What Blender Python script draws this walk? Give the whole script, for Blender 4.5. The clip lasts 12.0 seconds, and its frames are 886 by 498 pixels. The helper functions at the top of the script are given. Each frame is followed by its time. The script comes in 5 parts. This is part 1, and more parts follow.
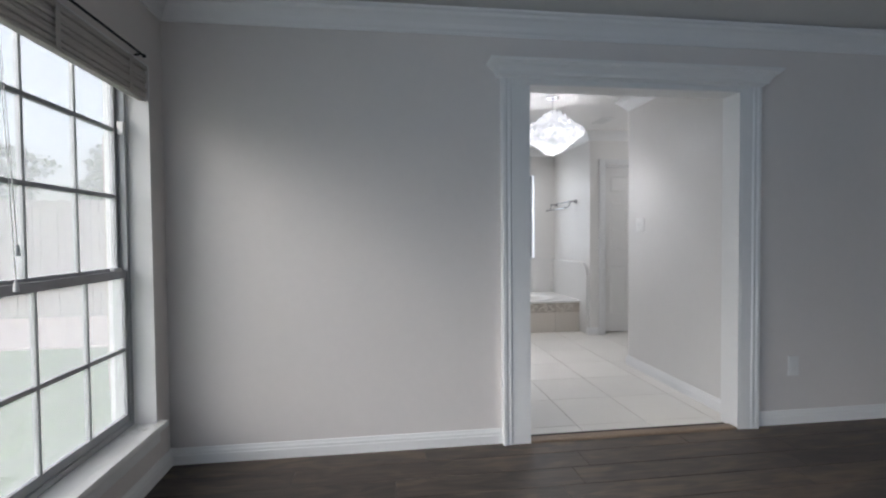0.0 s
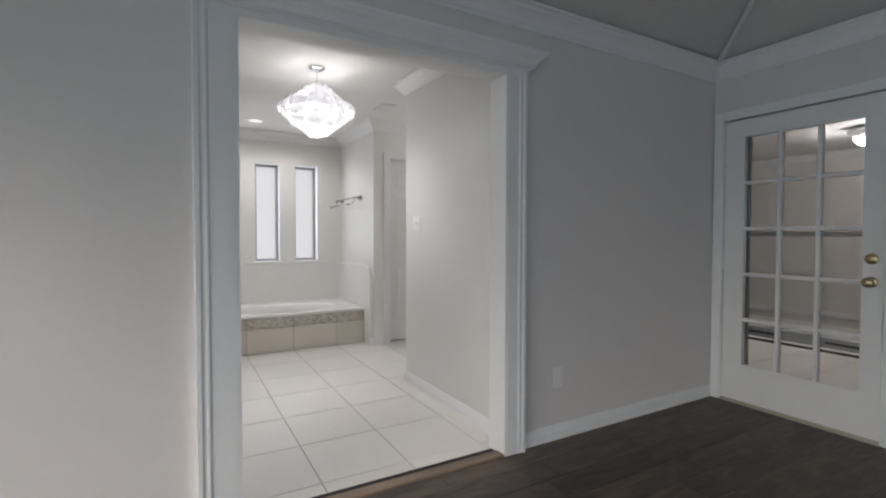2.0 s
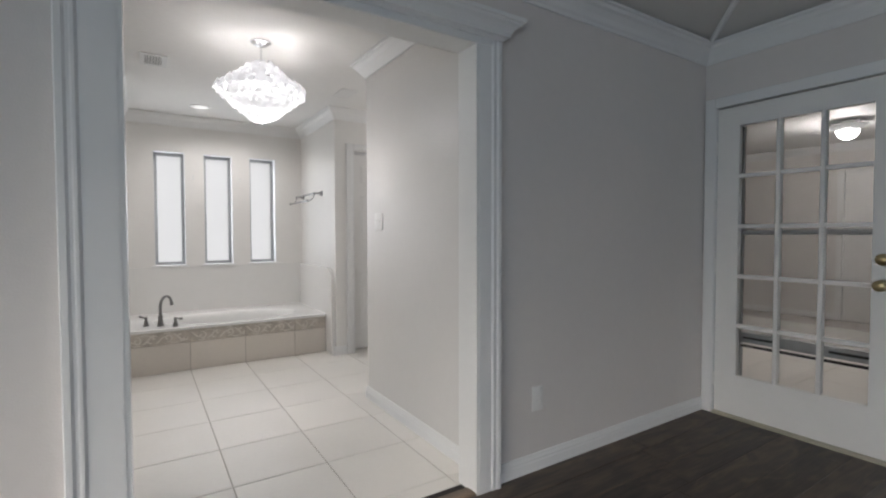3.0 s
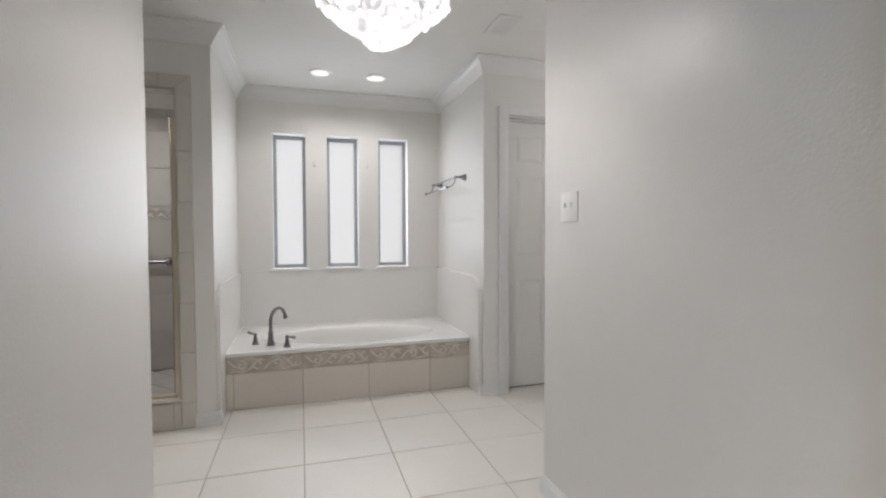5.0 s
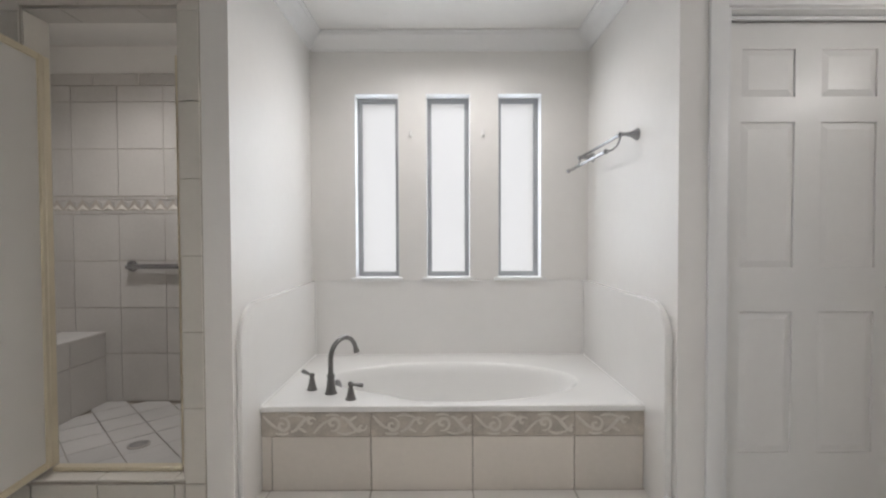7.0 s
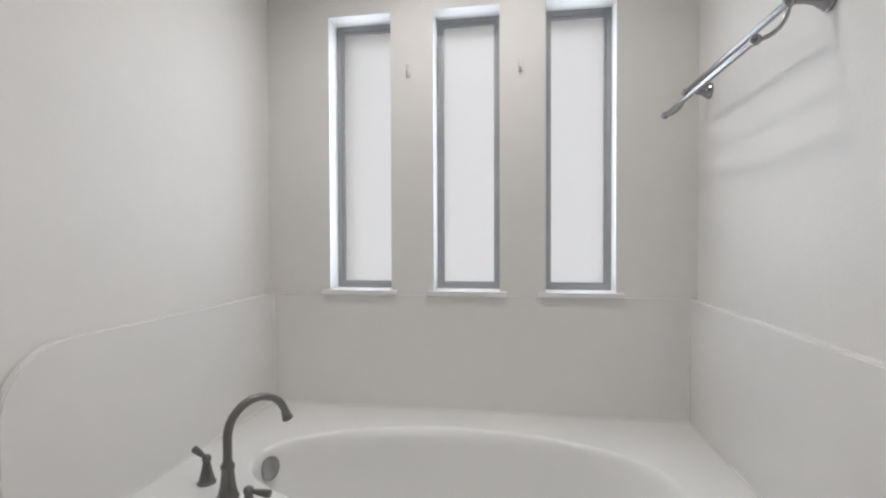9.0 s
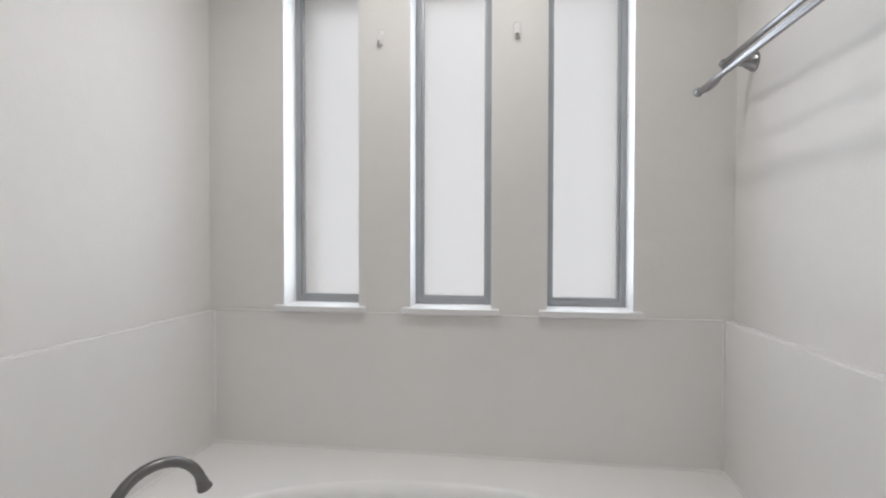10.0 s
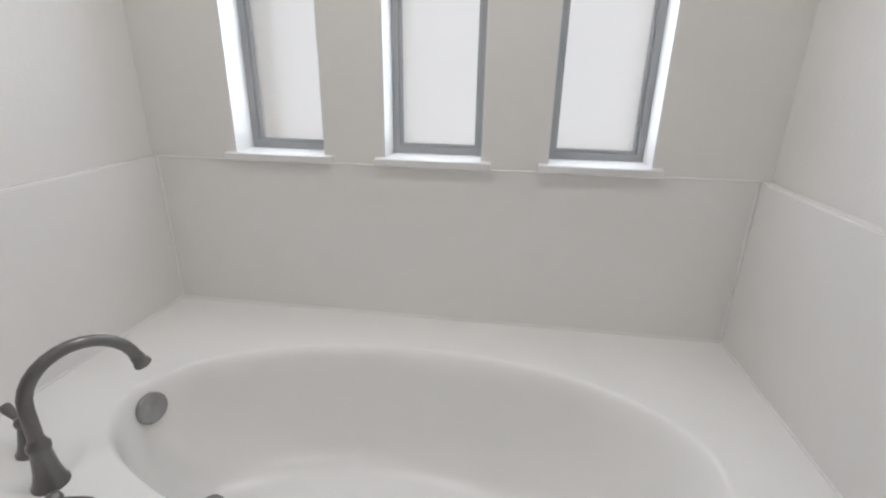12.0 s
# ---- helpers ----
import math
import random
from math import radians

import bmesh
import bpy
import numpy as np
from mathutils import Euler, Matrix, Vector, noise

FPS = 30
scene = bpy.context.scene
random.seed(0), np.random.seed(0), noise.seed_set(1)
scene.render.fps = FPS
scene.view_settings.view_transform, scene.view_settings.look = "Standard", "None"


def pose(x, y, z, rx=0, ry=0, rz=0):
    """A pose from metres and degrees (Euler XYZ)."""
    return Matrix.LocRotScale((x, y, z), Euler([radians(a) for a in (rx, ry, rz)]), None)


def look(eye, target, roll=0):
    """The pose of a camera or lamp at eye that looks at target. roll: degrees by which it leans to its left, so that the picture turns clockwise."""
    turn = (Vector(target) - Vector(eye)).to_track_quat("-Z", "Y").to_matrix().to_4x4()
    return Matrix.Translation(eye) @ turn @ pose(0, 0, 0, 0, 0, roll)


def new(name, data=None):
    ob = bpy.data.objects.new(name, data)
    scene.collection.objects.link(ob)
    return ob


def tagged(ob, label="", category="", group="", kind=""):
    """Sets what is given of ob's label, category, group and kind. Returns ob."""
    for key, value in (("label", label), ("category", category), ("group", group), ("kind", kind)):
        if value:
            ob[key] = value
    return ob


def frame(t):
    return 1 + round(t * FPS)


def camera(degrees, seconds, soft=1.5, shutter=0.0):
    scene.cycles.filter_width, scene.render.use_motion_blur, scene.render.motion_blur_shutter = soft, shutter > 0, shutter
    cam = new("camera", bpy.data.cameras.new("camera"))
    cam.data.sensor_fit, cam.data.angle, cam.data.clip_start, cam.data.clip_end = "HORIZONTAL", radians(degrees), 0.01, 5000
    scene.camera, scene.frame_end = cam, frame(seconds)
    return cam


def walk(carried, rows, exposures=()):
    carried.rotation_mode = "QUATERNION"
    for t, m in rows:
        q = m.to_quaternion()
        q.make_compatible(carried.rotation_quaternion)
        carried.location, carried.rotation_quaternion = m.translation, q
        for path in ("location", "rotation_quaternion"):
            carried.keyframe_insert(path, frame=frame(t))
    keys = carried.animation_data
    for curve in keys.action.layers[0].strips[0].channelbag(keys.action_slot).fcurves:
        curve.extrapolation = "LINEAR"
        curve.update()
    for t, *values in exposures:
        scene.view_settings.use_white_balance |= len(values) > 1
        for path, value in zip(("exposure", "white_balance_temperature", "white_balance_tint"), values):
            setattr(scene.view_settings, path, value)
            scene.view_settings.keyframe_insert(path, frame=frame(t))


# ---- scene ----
cam = camera(86.7, 12.0, 2.1)
PATH = [
    (0, (-0.014, -0.227, 1.205), (0.243, 1.756, 1.151), -0.5),
    (0.5, (0.125, -0.049, 1.197), (0.446, 1.925, 1.14), -0.5),
    (1, (0.261, 0.124, 1.213), (0.749, 2.063, 1.155), -0.2),
    (1.5, (0.413, 0.233, 1.201), (1.165, 2.085, 1.141), -0.0),
    (2, (0.595, 0.35, 1.2), (1.585, 2.086, 1.144), 0.1),
    (2.5, (0.733, 0.46, 1.208), (1.853, 2.116, 1.147), -0.1),
    (4.5, (1.134, 1.621, 1.201), (1.83, 3.494, 1.131), -0.2),
    (5, (1.198, 1.971, 1.181), (1.775, 3.885, 1.119), -0.2),
    (5.5, (1.311, 2.356, 1.19), (1.714, 4.313, 1.123), -0.2),
    (6, (1.373, 2.669, 1.164), (1.554, 4.66, 1.104), -0.3),
    (6.5, (1.444, 2.967, 1.159), (1.524, 4.965, 1.103), -0.3),
    (8.5, (1.732, 4.128, 1.092), (1.481, 6.112, 1.067), -0.1),
    (9, (1.77, 4.359, 1.098), (1.46, 6.335, 1.062), -0.2),
    (9.5, (1.766, 4.577, 1.094), (1.448, 6.551, 1.058), -0.1),
    (10, (1.75, 4.723, 1.116), (1.485, 6.705, 1.082), 0.1),
    (10.5, (1.78, 4.865, 1.133), (1.474, 6.841, 1.097), 0.3),
    (11, (1.775, 4.94, 1.117), (1.432, 6.899, 0.912), 0.5),
    (11.5, (1.78, 4.976, 1.126), (1.474, 6.895, 0.651), 0.7),
    (12, (1.784, 4.982, 1.109), (1.523, 6.842, 0.421), 1.0),
]
walk(cam, [(t, look(eye, target, roll)) for t, eye, target, roll in PATH], [(0.0, 1.08, 6150, 10), (1.5, 1.05, 6400, 10), (2.5, 1.12, 6550, 10), (4.4, 1.17, 6550, 10), (5.2, 1.16, 6550, 10), (5.7, 1.17, 6550, 10), (6.5, 1.26, 6550, 10), (8.5, 1.02, 6500, 10), (9.5, 1.0, 6500, 10), (12.0, 1.09, 6500, 10)])

# ---- world, sun, large lights ----
world = bpy.data.worlds.new("sky_world")
scene.world = world
world.use_nodes = True
_wn = world.node_tree.nodes
_sky = _wn.new("ShaderNodeTexSky")
_sky.sky_type = "NISHITA"
_sky.sun_disc = False
_sky.sun_elevation = radians(32)
_sky.sun_rotation = radians(250)
_sky.air_density, _sky.dust_density = 1.0, 4.0
_grey = _wn.new("ShaderNodeHueSaturation")
_grey.inputs["Saturation"].default_value = 0.5
world.node_tree.links.new(_sky.outputs[0], _grey.inputs["Color"])
world.node_tree.links.new(_grey.outputs[0], _wn["Background"].inputs[0])
_wn["Background"].inputs[1].default_value = 0.15


def sun_lamp(energy, elevation, azimuth, angle):
    data = bpy.data.lights.new("sun", "SUN")
    data.energy, data.angle, data.color = energy, radians(angle), (1.0, 0.99, 0.97)
    ob = new("sun", data)
    ob.rotation_euler = (radians(90 - elevation), 0, radians(azimuth))
    return ob


def area_lamp(name, x, y, z, rx, ry, rz, wide, high, watts, colour):
    data = bpy.data.lights.new(name, "AREA")
    data.shape, data.size, data.size_y, data.energy, data.color = "RECTANGLE", wide, high, watts, colour
    ob = new(name, data)
    ob.matrix_world = pose(x, y, z, rx, ry, rz)
    return ob


def point_lamp(name, x, y, z, radius, watts, colour):
    data = bpy.data.lights.new(name, "POINT")
    data.shadow_soft_size, data.energy, data.color = radius, watts, colour
    ob = new(name, data)
    ob.location = (x, y, z)
    return ob


def spot_lamp(name, x, y, z, radius, watts, colour, cone):
    data = bpy.data.lights.new(name, "SPOT")
    data.shadow_soft_size, data.energy, data.color, data.spot_size, data.spot_blend = radius, watts, colour, radians(cone), 0.8
    ob = new(name, data)
    ob.location = (x, y, z)
    return ob


DAY, WARM = (0.61, 0.785, 1.0), (1.0, 0.972, 0.972)
sun_lamp(0.5, 30, -60, 40)
# Window run extended behind the view, so more daylight reaches the far wall.
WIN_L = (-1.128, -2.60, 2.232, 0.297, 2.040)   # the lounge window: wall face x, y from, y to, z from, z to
# Stands in for sky light, placed along the added unseen stretch.
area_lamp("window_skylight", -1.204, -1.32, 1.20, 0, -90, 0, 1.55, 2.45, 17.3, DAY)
WINDOWS = ((0.959, 1.247), (1.419, 1.707), (1.881, 2.166))
for _a, _b in WINDOWS:
    area_lamp("bath_skylight", (_a + _b) / 2, 6.405, 1.48, -90, 0, 0, 0.22, 1.10, 1.0, (0.80, 0.89, 1.0))
CANS = ((1.353, 5.772), (1.787, 5.780))
for _x, _y in CANS:
    spot_lamp("can_bulb", _x, _y, 2.415, 0.06, 7.6, WARM, 156)
CHAND = (1.519, 3.858)
spot_lamp("chandelier_bulb", CHAND[0], CHAND[1], 2.19, 0.10, 48, WARM, 168)
point_lamp("chandelier_glow", CHAND[0], CHAND[1], 2.03, 0.10, 5, WARM)
VANITY = (3.78, 4.45, 1.93)                     # the vanity lamp beside the door wall
area_lamp("vanity_bulbs", VANITY[0] - 0.17, VANITY[1], VANITY[2], 0, 90, 0, 0.12, 0.6, 1.5, WARM)
FLUSH = (7.4, 2.63)
point_lamp("flush_bulb", FLUSH[0], FLUSH[1], 2.335, 0.10, 42, WARM)
# Unseen downlight, added to brighten the shower interior.
SHCAN = (-0.22, 5.62)
spot_lamp("added_shower_bulb", SHCAN[0], SHCAN[1], 2.385, 0.05, 16, WARM, 155)


# ---- materials ----
def material(name, colour, rough=0.5, metal=0.0, spread=0.06, scale=6.0, bump=0.0, bump_scale=200.0, spec=0.5, island=False, coat=0.0, stretch=(1, 1, 1)):
    """A plain surface with two scales of colour drift, uneven gloss and fine relief."""
    m = bpy.data.materials.new(name)
    m.use_nodes = True
    nt = m.node_tree
    n, l = nt.nodes, nt.links
    b = n["Principled BSDF"]
    geo = n.new("ShaderNodeNewGeometry")
    mapping = n.new("ShaderNodeMapping")
    mapping.inputs["Scale"].default_value = stretch
    l.new(geo.outputs["Position"], mapping.inputs["Vector"])
    big, small = n.new("ShaderNodeTexNoise"), n.new("ShaderNodeTexNoise")
    big.inputs["Scale"].default_value, big.inputs["Detail"].default_value = scale * 0.35, 3
    small.inputs["Scale"].default_value, small.inputs["Detail"].default_value = scale * 7, 5
    for t in (big, small):
        l.new(mapping.outputs[0], t.inputs["Vector"])
    add = n.new("ShaderNodeMath")
    add.operation = "MULTIPLY_ADD"
    add.inputs[1].default_value = 0.5
    l.new(small.outputs["Fac"], add.inputs[0])
    l.new(big.outputs["Fac"], add.inputs[2])
    value = add.outputs[0]
    if island:
        info = n.new("ShaderNodeObjectInfo")
        more = n.new("ShaderNodeMath")
        more.operation = "MULTIPLY_ADD"
        more.inputs[1].default_value = 0.5
        l.new(info.outputs["Random"], more.inputs[0])
        l.new(value, more.inputs[2])
        value = more.outputs[0]
    span = n.new("ShaderNodeMapRange")
    top = 1.25 if island else 1.0
    span.inputs["From Min"].default_value, span.inputs["From Max"].default_value = 0.5, top
    span.inputs["To Min"].default_value, span.inputs["To Max"].default_value = 1 - spread, 1 + spread
    l.new(value, span.inputs["Value"])
    mul = n.new("ShaderNodeMix")
    mul.data_type, mul.blend_type = "RGBA", "MULTIPLY"
    mul.inputs["Factor"].default_value = 1.0
    mul.inputs["A"].default_value = (*colour, 1)
    l.new(span.outputs[0], mul.inputs["B"])
    l.new(mul.outputs["Result"], b.inputs["Base Color"])
    gloss = n.new("ShaderNodeMapRange")
    gloss.inputs["To Min"].default_value, gloss.inputs["To Max"].default_value = max(rough - 0.06, 0.02), min(rough + 0.08, 1)
    l.new(big.outputs["Fac"], gloss.inputs["Value"])
    l.new(gloss.outputs[0], b.inputs["Roughness"])
    b.inputs["Metallic"].default_value = metal
    b.inputs["Specular IOR Level"].default_value = spec
    b.inputs["Coat Weight"].default_value = coat
    b.inputs["Coat Roughness"].default_value = 0.12
    if bump:
        grain = n.new("ShaderNodeTexNoise")
        grain.inputs["Scale"].default_value, grain.inputs["Detail"].default_value = bump_scale, 2
        l.new(mapping.outputs[0], grain.inputs["Vector"])
        bm_node = n.new("ShaderNodeBump")
        bm_node.inputs["Strength"].default_value, bm_node.inputs["Distance"].default_value = bump, 0.002
        l.new(grain.outputs["Fac"], bm_node.inputs["Height"])
        l.new(bm_node.outputs[0], b.inputs["Normal"])
    return m


def wood_floor_material(name):
    """Dark hand-scraped planks: long grain, smoky knots, each plank its own tone."""
    m = bpy.data.materials.new(name)
    m.use_nodes = True
    nt = m.node_tree
    n, l = nt.nodes, nt.links
    b = n["Principled BSDF"]
    geo, info = n.new("ShaderNodeNewGeometry"), n.new("ShaderNodeObjectInfo")
    off = n.new("ShaderNodeVectorMath")
    off.operation = "MULTIPLY_ADD"
    comb = n.new("ShaderNodeCombineXYZ")
    for k in range(3):
        l.new(info.outputs["Random"], comb.inputs[k])
    l.new(comb.outputs[0], off.inputs[0])
    off.inputs[1].default_value = (37, 19, 11)
    l.new(geo.outputs["Position"], off.inputs[2])
    grain_map, smoke_map = n.new("ShaderNodeMapping"), n.new("ShaderNodeMapping")
    grain_map.inputs["Scale"].default_value = (2.2, 34, 5)
    smoke_map.inputs["Scale"].default_value = (2.4, 7.5, 3)
    grain, smoke = n.new("ShaderNodeTexNoise"), n.new("ShaderNodeTexNoise")
    grain.inputs["Scale"].default_value, grain.inputs["Detail"].default_value = 2.0, 6
    smoke.inputs["Scale"].default_value, smoke.inputs["Detail"].default_value, smoke.inputs["Distortion"].default_value = 1.5, 4, 1.1
    for mp, tx in ((grain_map, grain), (smoke_map, smoke)):
        l.new(off.outputs[0], mp.inputs["Vector"])
        l.new(mp.outputs[0], tx.inputs["Vector"])
    mixed = n.new("ShaderNodeMath")
    mixed.operation = "MULTIPLY_ADD"
    mixed.inputs[1].default_value = 0.35
    l.new(grain.outputs["Fac"], mixed.inputs[0])
    l.new(smoke.outputs["Fac"], mixed.inputs[2])
    tone = n.new("ShaderNodeMath")
    tone.operation = "MULTIPLY_ADD"
    tone.inputs[1].default_value = 0.16
    l.new(info.outputs["Random"], tone.inputs[0])
    l.new(mixed.outputs[0], tone.inputs[2])
    ramp = n.new("ShaderNodeValToRGB")
    e = ramp.color_ramp.elements
    e[0].position, e[0].color = 0.52, (0.024, 0.0195, 0.0175, 1)
    e[1].position, e[1].color = 0.98, (0.118, 0.084, 0.060, 1)
    mid = e.new(0.74)
    mid.color = (0.056, 0.043, 0.035, 1)
    l.new(tone.outputs[0], ramp.inputs[0])
    l.new(ramp.outputs[0], b.inputs["Base Color"])
    rr = n.new("ShaderNodeMapRange")
    rr.inputs["To Min"].default_value, rr.inputs["To Max"].default_value = 0.44, 0.60
    l.new(smoke.outputs["Fac"], rr.inputs["Value"])
    l.new(rr.outputs[0], b.inputs["Roughness"])
    bp = n.new("ShaderNodeBump")
    bp.inputs["Strength"].default_value, bp.inputs["Distance"].default_value = 0.35, 0.002
    l.new(mixed.outputs[0], bp.inputs["Height"])
    l.new(bp.outputs[0], b.inputs["Normal"])
    return m


def glass_material(name, rough=0.0, colour=(1, 1, 1), ior=1.45, mix=0.0):
    m = bpy.data.materials.new(name)
    m.use_nodes = True
    b = m.node_tree.nodes["Principled BSDF"]
    b.inputs["Base Color"].default_value = (*colour, 1)
    b.inputs["Transmission Weight"].default_value = 1.0 - mix
    b.inputs["Roughness"].default_value = rough
    b.inputs["IOR"].default_value = ior
    return m


def glow_material(name, colour, strength):
    m = bpy.data.materials.new(name)
    m.use_nodes = True
    n, l = m.node_tree.nodes, m.node_tree.links
    b = n["Principled BSDF"]
    b.inputs["Base Color"].default_value = (0.05, 0.05, 0.05, 1)
    b.inputs["Emission Color"].default_value = (*colour, 1)
    b.inputs["Emission Strength"].default_value = strength
    return m


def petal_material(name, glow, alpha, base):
    """Frosted crystal: alpha passes lamp light, random emission paints the lit look, gloss mirrors the room."""
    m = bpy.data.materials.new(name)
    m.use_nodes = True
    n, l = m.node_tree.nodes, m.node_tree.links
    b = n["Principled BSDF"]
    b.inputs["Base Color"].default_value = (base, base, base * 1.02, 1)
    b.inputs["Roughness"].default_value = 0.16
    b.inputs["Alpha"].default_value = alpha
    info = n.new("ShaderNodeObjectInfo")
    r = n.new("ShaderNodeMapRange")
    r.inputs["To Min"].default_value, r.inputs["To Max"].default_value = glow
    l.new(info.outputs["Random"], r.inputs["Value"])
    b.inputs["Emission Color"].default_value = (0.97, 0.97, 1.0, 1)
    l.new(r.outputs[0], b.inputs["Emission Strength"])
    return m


def screen_material(name, cover):
    """Fine woven mesh: the share of it that is wire scatters light, the rest is open."""
    m = bpy.data.materials.new(name)
    m.use_nodes = True
    n, l = m.node_tree.nodes, m.node_tree.links
    b = n["Principled BSDF"]
    b.inputs["Base Color"].default_value = (0.42, 0.42, 0.41, 1)
    b.inputs["Roughness"].default_value = 0.7
    smear = n.new("ShaderNodeTexNoise")
    smear.inputs["Scale"].default_value = 4.0
    geo = n.new("ShaderNodeNewGeometry")
    l.new(geo.outputs["Position"], smear.inputs["Vector"])
    span = n.new("ShaderNodeMapRange")
    span.inputs["To Min"].default_value, span.inputs["To Max"].default_value = cover - 0.05, cover + 0.05
    l.new(smear.outputs["Fac"], span.inputs["Value"])
    l.new(span.outputs[0], b.inputs["Alpha"])
    return m


def veiled_glass_material(name, haze):
    """Clear glass with a translucent veil mixed in by noise, which pales the view."""
    m = bpy.data.materials.new(name)
    m.use_nodes = True
    n, l = m.node_tree.nodes, m.node_tree.links
    veil, clear, mix = n.new("ShaderNodeBsdfTranslucent"), n.new("ShaderNodeBsdfTransparent"), n.new("ShaderNodeMixShader")
    veil.inputs["Color"].default_value = (0.44, 0.455, 0.48, 1)
    smear = n.new("ShaderNodeTexNoise")
    smear.inputs["Scale"].default_value = 3.0
    span = n.new("ShaderNodeMapRange")
    span.inputs["To Min"].default_value, span.inputs["To Max"].default_value = haze - 0.06, haze + 0.06
    geo = n.new("ShaderNodeNewGeometry")
    l.new(geo.outputs["Position"], smear.inputs["Vector"])
    l.new(smear.outputs["Fac"], span.inputs["Value"])
    l.new(span.outputs[0], mix.inputs[0])
    l.new(clear.outputs[0], mix.inputs[1])
    l.new(veil.outputs[0], mix.inputs[2])
    gloss, top = n.new("ShaderNodeBsdfGlossy"), n.new("ShaderNodeMixShader")
    gloss.inputs["Roughness"].default_value = 0.02
    top.inputs[0].default_value = 0.05
    l.new(mix.outputs[0], top.inputs[1])
    l.new(gloss.outputs[0], top.inputs[2])
    l.new(top.outputs[0], n["Material Output"].inputs["Surface"])
    return m


PAINT_A = material("greige_wall_paint", (0.72, 0.678, 0.65), 0.55, spread=0.025, scale=3, bump=0.25, bump_scale=160)
PAINT_B = material("cream_wall_paint", (0.815, 0.795, 0.765), 0.40, spread=0.02, scale=3, bump=0.22, bump_scale=120, spec=0.4)
# PAINT_B's cream again, darkened to offset the chandelier's near light on the hall.
PAINT_H = material("satin_hall_paint_darkened", (0.71, 0.692, 0.67), 0.34, spread=0.02, scale=3, bump=0.32, bump_scale=95, spec=0.4)
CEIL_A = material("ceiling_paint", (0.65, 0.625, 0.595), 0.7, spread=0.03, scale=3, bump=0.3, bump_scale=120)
CEIL_B = material("bath_ceiling_paint", (0.80, 0.785, 0.76), 0.7, spread=0.03, scale=3, bump=0.35, bump_scale=120)
TRIM = material("white_trim_paint", (0.81, 0.805, 0.795), 0.33, spread=0.02, scale=4, bump=0.05, bump_scale=90)
DOOR = material("white_door_paint", (0.81, 0.795, 0.77), 0.3, spread=0.02, scale=4, bump=0.06, bump_scale=140)
PLANK = wood_floor_material("dark_hand_scraped_wood")
STRIP = material("worn_threshold_wood", (0.21, 0.15, 0.105), 0.55, spread=0.5, scale=9, bump=0.3, bump_scale=60, stretch=(1, 4, 4))
PLANK_GAP = material("floor_gap", (0.018, 0.014, 0.012), 0.8)
TILE = material("cream_floor_tile", (0.79, 0.762, 0.715), 0.40, spread=0.05, scale=5, bump=0.08, bump_scale=60, island=True)
TILE_TUB = material("beige_apron_tile", (0.70, 0.648, 0.585), 0.4, spread=0.07, scale=6, bump=0.08, bump_scale=70, island=True)
TILE_SH = material("greige_shower_tile", (0.535, 0.515, 0.487), 0.36, spread=0.10, scale=9, bump=0.12, bump_scale=60, island=True)
TILE_EDGE = material("shower_trim_tile", (0.63, 0.60, 0.545), 0.36, spread=0.06, scale=8, bump=0.1, bump_scale=60, island=True)
TILE_PAN = material("pale_pan_tile", (0.60, 0.585, 0.565), 0.35, spread=0.10, scale=10, bump=0.1, bump_scale=60, island=True)
GROUT = material("grey_grout", (0.46, 0.42, 0.37), 0.9, spread=0.1, scale=20, bump=0.3, bump_scale=400)
BORDER = material("taupe_border_tile", (0.50, 0.45, 0.39), 0.42, spread=0.26, scale=34, bump=0.35, bump_scale=120)
SCROLL = material("cream_scroll_relief", (0.67, 0.63, 0.565), 0.42, spread=0.08, scale=26)
TUB = material("white_tub_acrylic", (0.83, 0.82, 0.795), 0.24, spread=0.015, scale=2, coat=0.10)
PANEL = material("white_surround_panel", (0.83, 0.815, 0.79), 0.2, spread=0.02, scale=2)
CAULK = material("white_caulk", (0.82, 0.81, 0.79), 0.4, spread=0.03, scale=20)
PEWTER = material("brushed_pewter", (0.20, 0.195, 0.19), 0.30, metal=0.9, spread=0.12, scale=30)
NICKEL = material("satin_nickel", (0.36, 0.36, 0.37), 0.24, metal=1.0, spread=0.08, scale=30)
BRASS = material("aged_brass", (0.50, 0.40, 0.22), 0.28, metal=1.0, spread=0.08, scale=30)
GILT = material("pale_gold_aluminium", (0.76, 0.69, 0.54), 0.35, metal=0.55, spread=0.05, scale=20)
BRONZE = material("dark_bronze", (0.08, 0.07, 0.06), 0.3, metal=0.9, spread=0.1, scale=30)
ALU = material("dark_grey_aluminium", (0.34, 0.345, 0.355), 0.45, metal=0.3, spread=0.1, scale=20)
ALU_MID = material("mid_grey_aluminium", (0.38, 0.385, 0.395), 0.45, metal=0.2, spread=0.1, scale=20)
ALU_PALE = material("grey_aluminium", (0.44, 0.45, 0.46), 0.4, metal=0.5, spread=0.08, scale=20)
CHROME = material("chrome", (0.75, 0.75, 0.76), 0.08, metal=1.0, spread=0.03)
PLASTIC = material("white_plastic", (0.80, 0.79, 0.77), 0.35, spread=0.02)
SLAT = material("white_vent_steel", (0.72, 0.71, 0.69), 0.4, spread=0.03)
VENTBACK = material("vent_shadow_grey", (0.28, 0.275, 0.27), 0.8)
DARK = material("dark_void", (0.03, 0.03, 0.03), 0.9)
BLIND = material("cream_woven_blind", (0.50, 0.475, 0.44), 0.75, spread=0.12, scale=14, bump=0.6, bump_scale=90, stretch=(1, 0.15, 4))
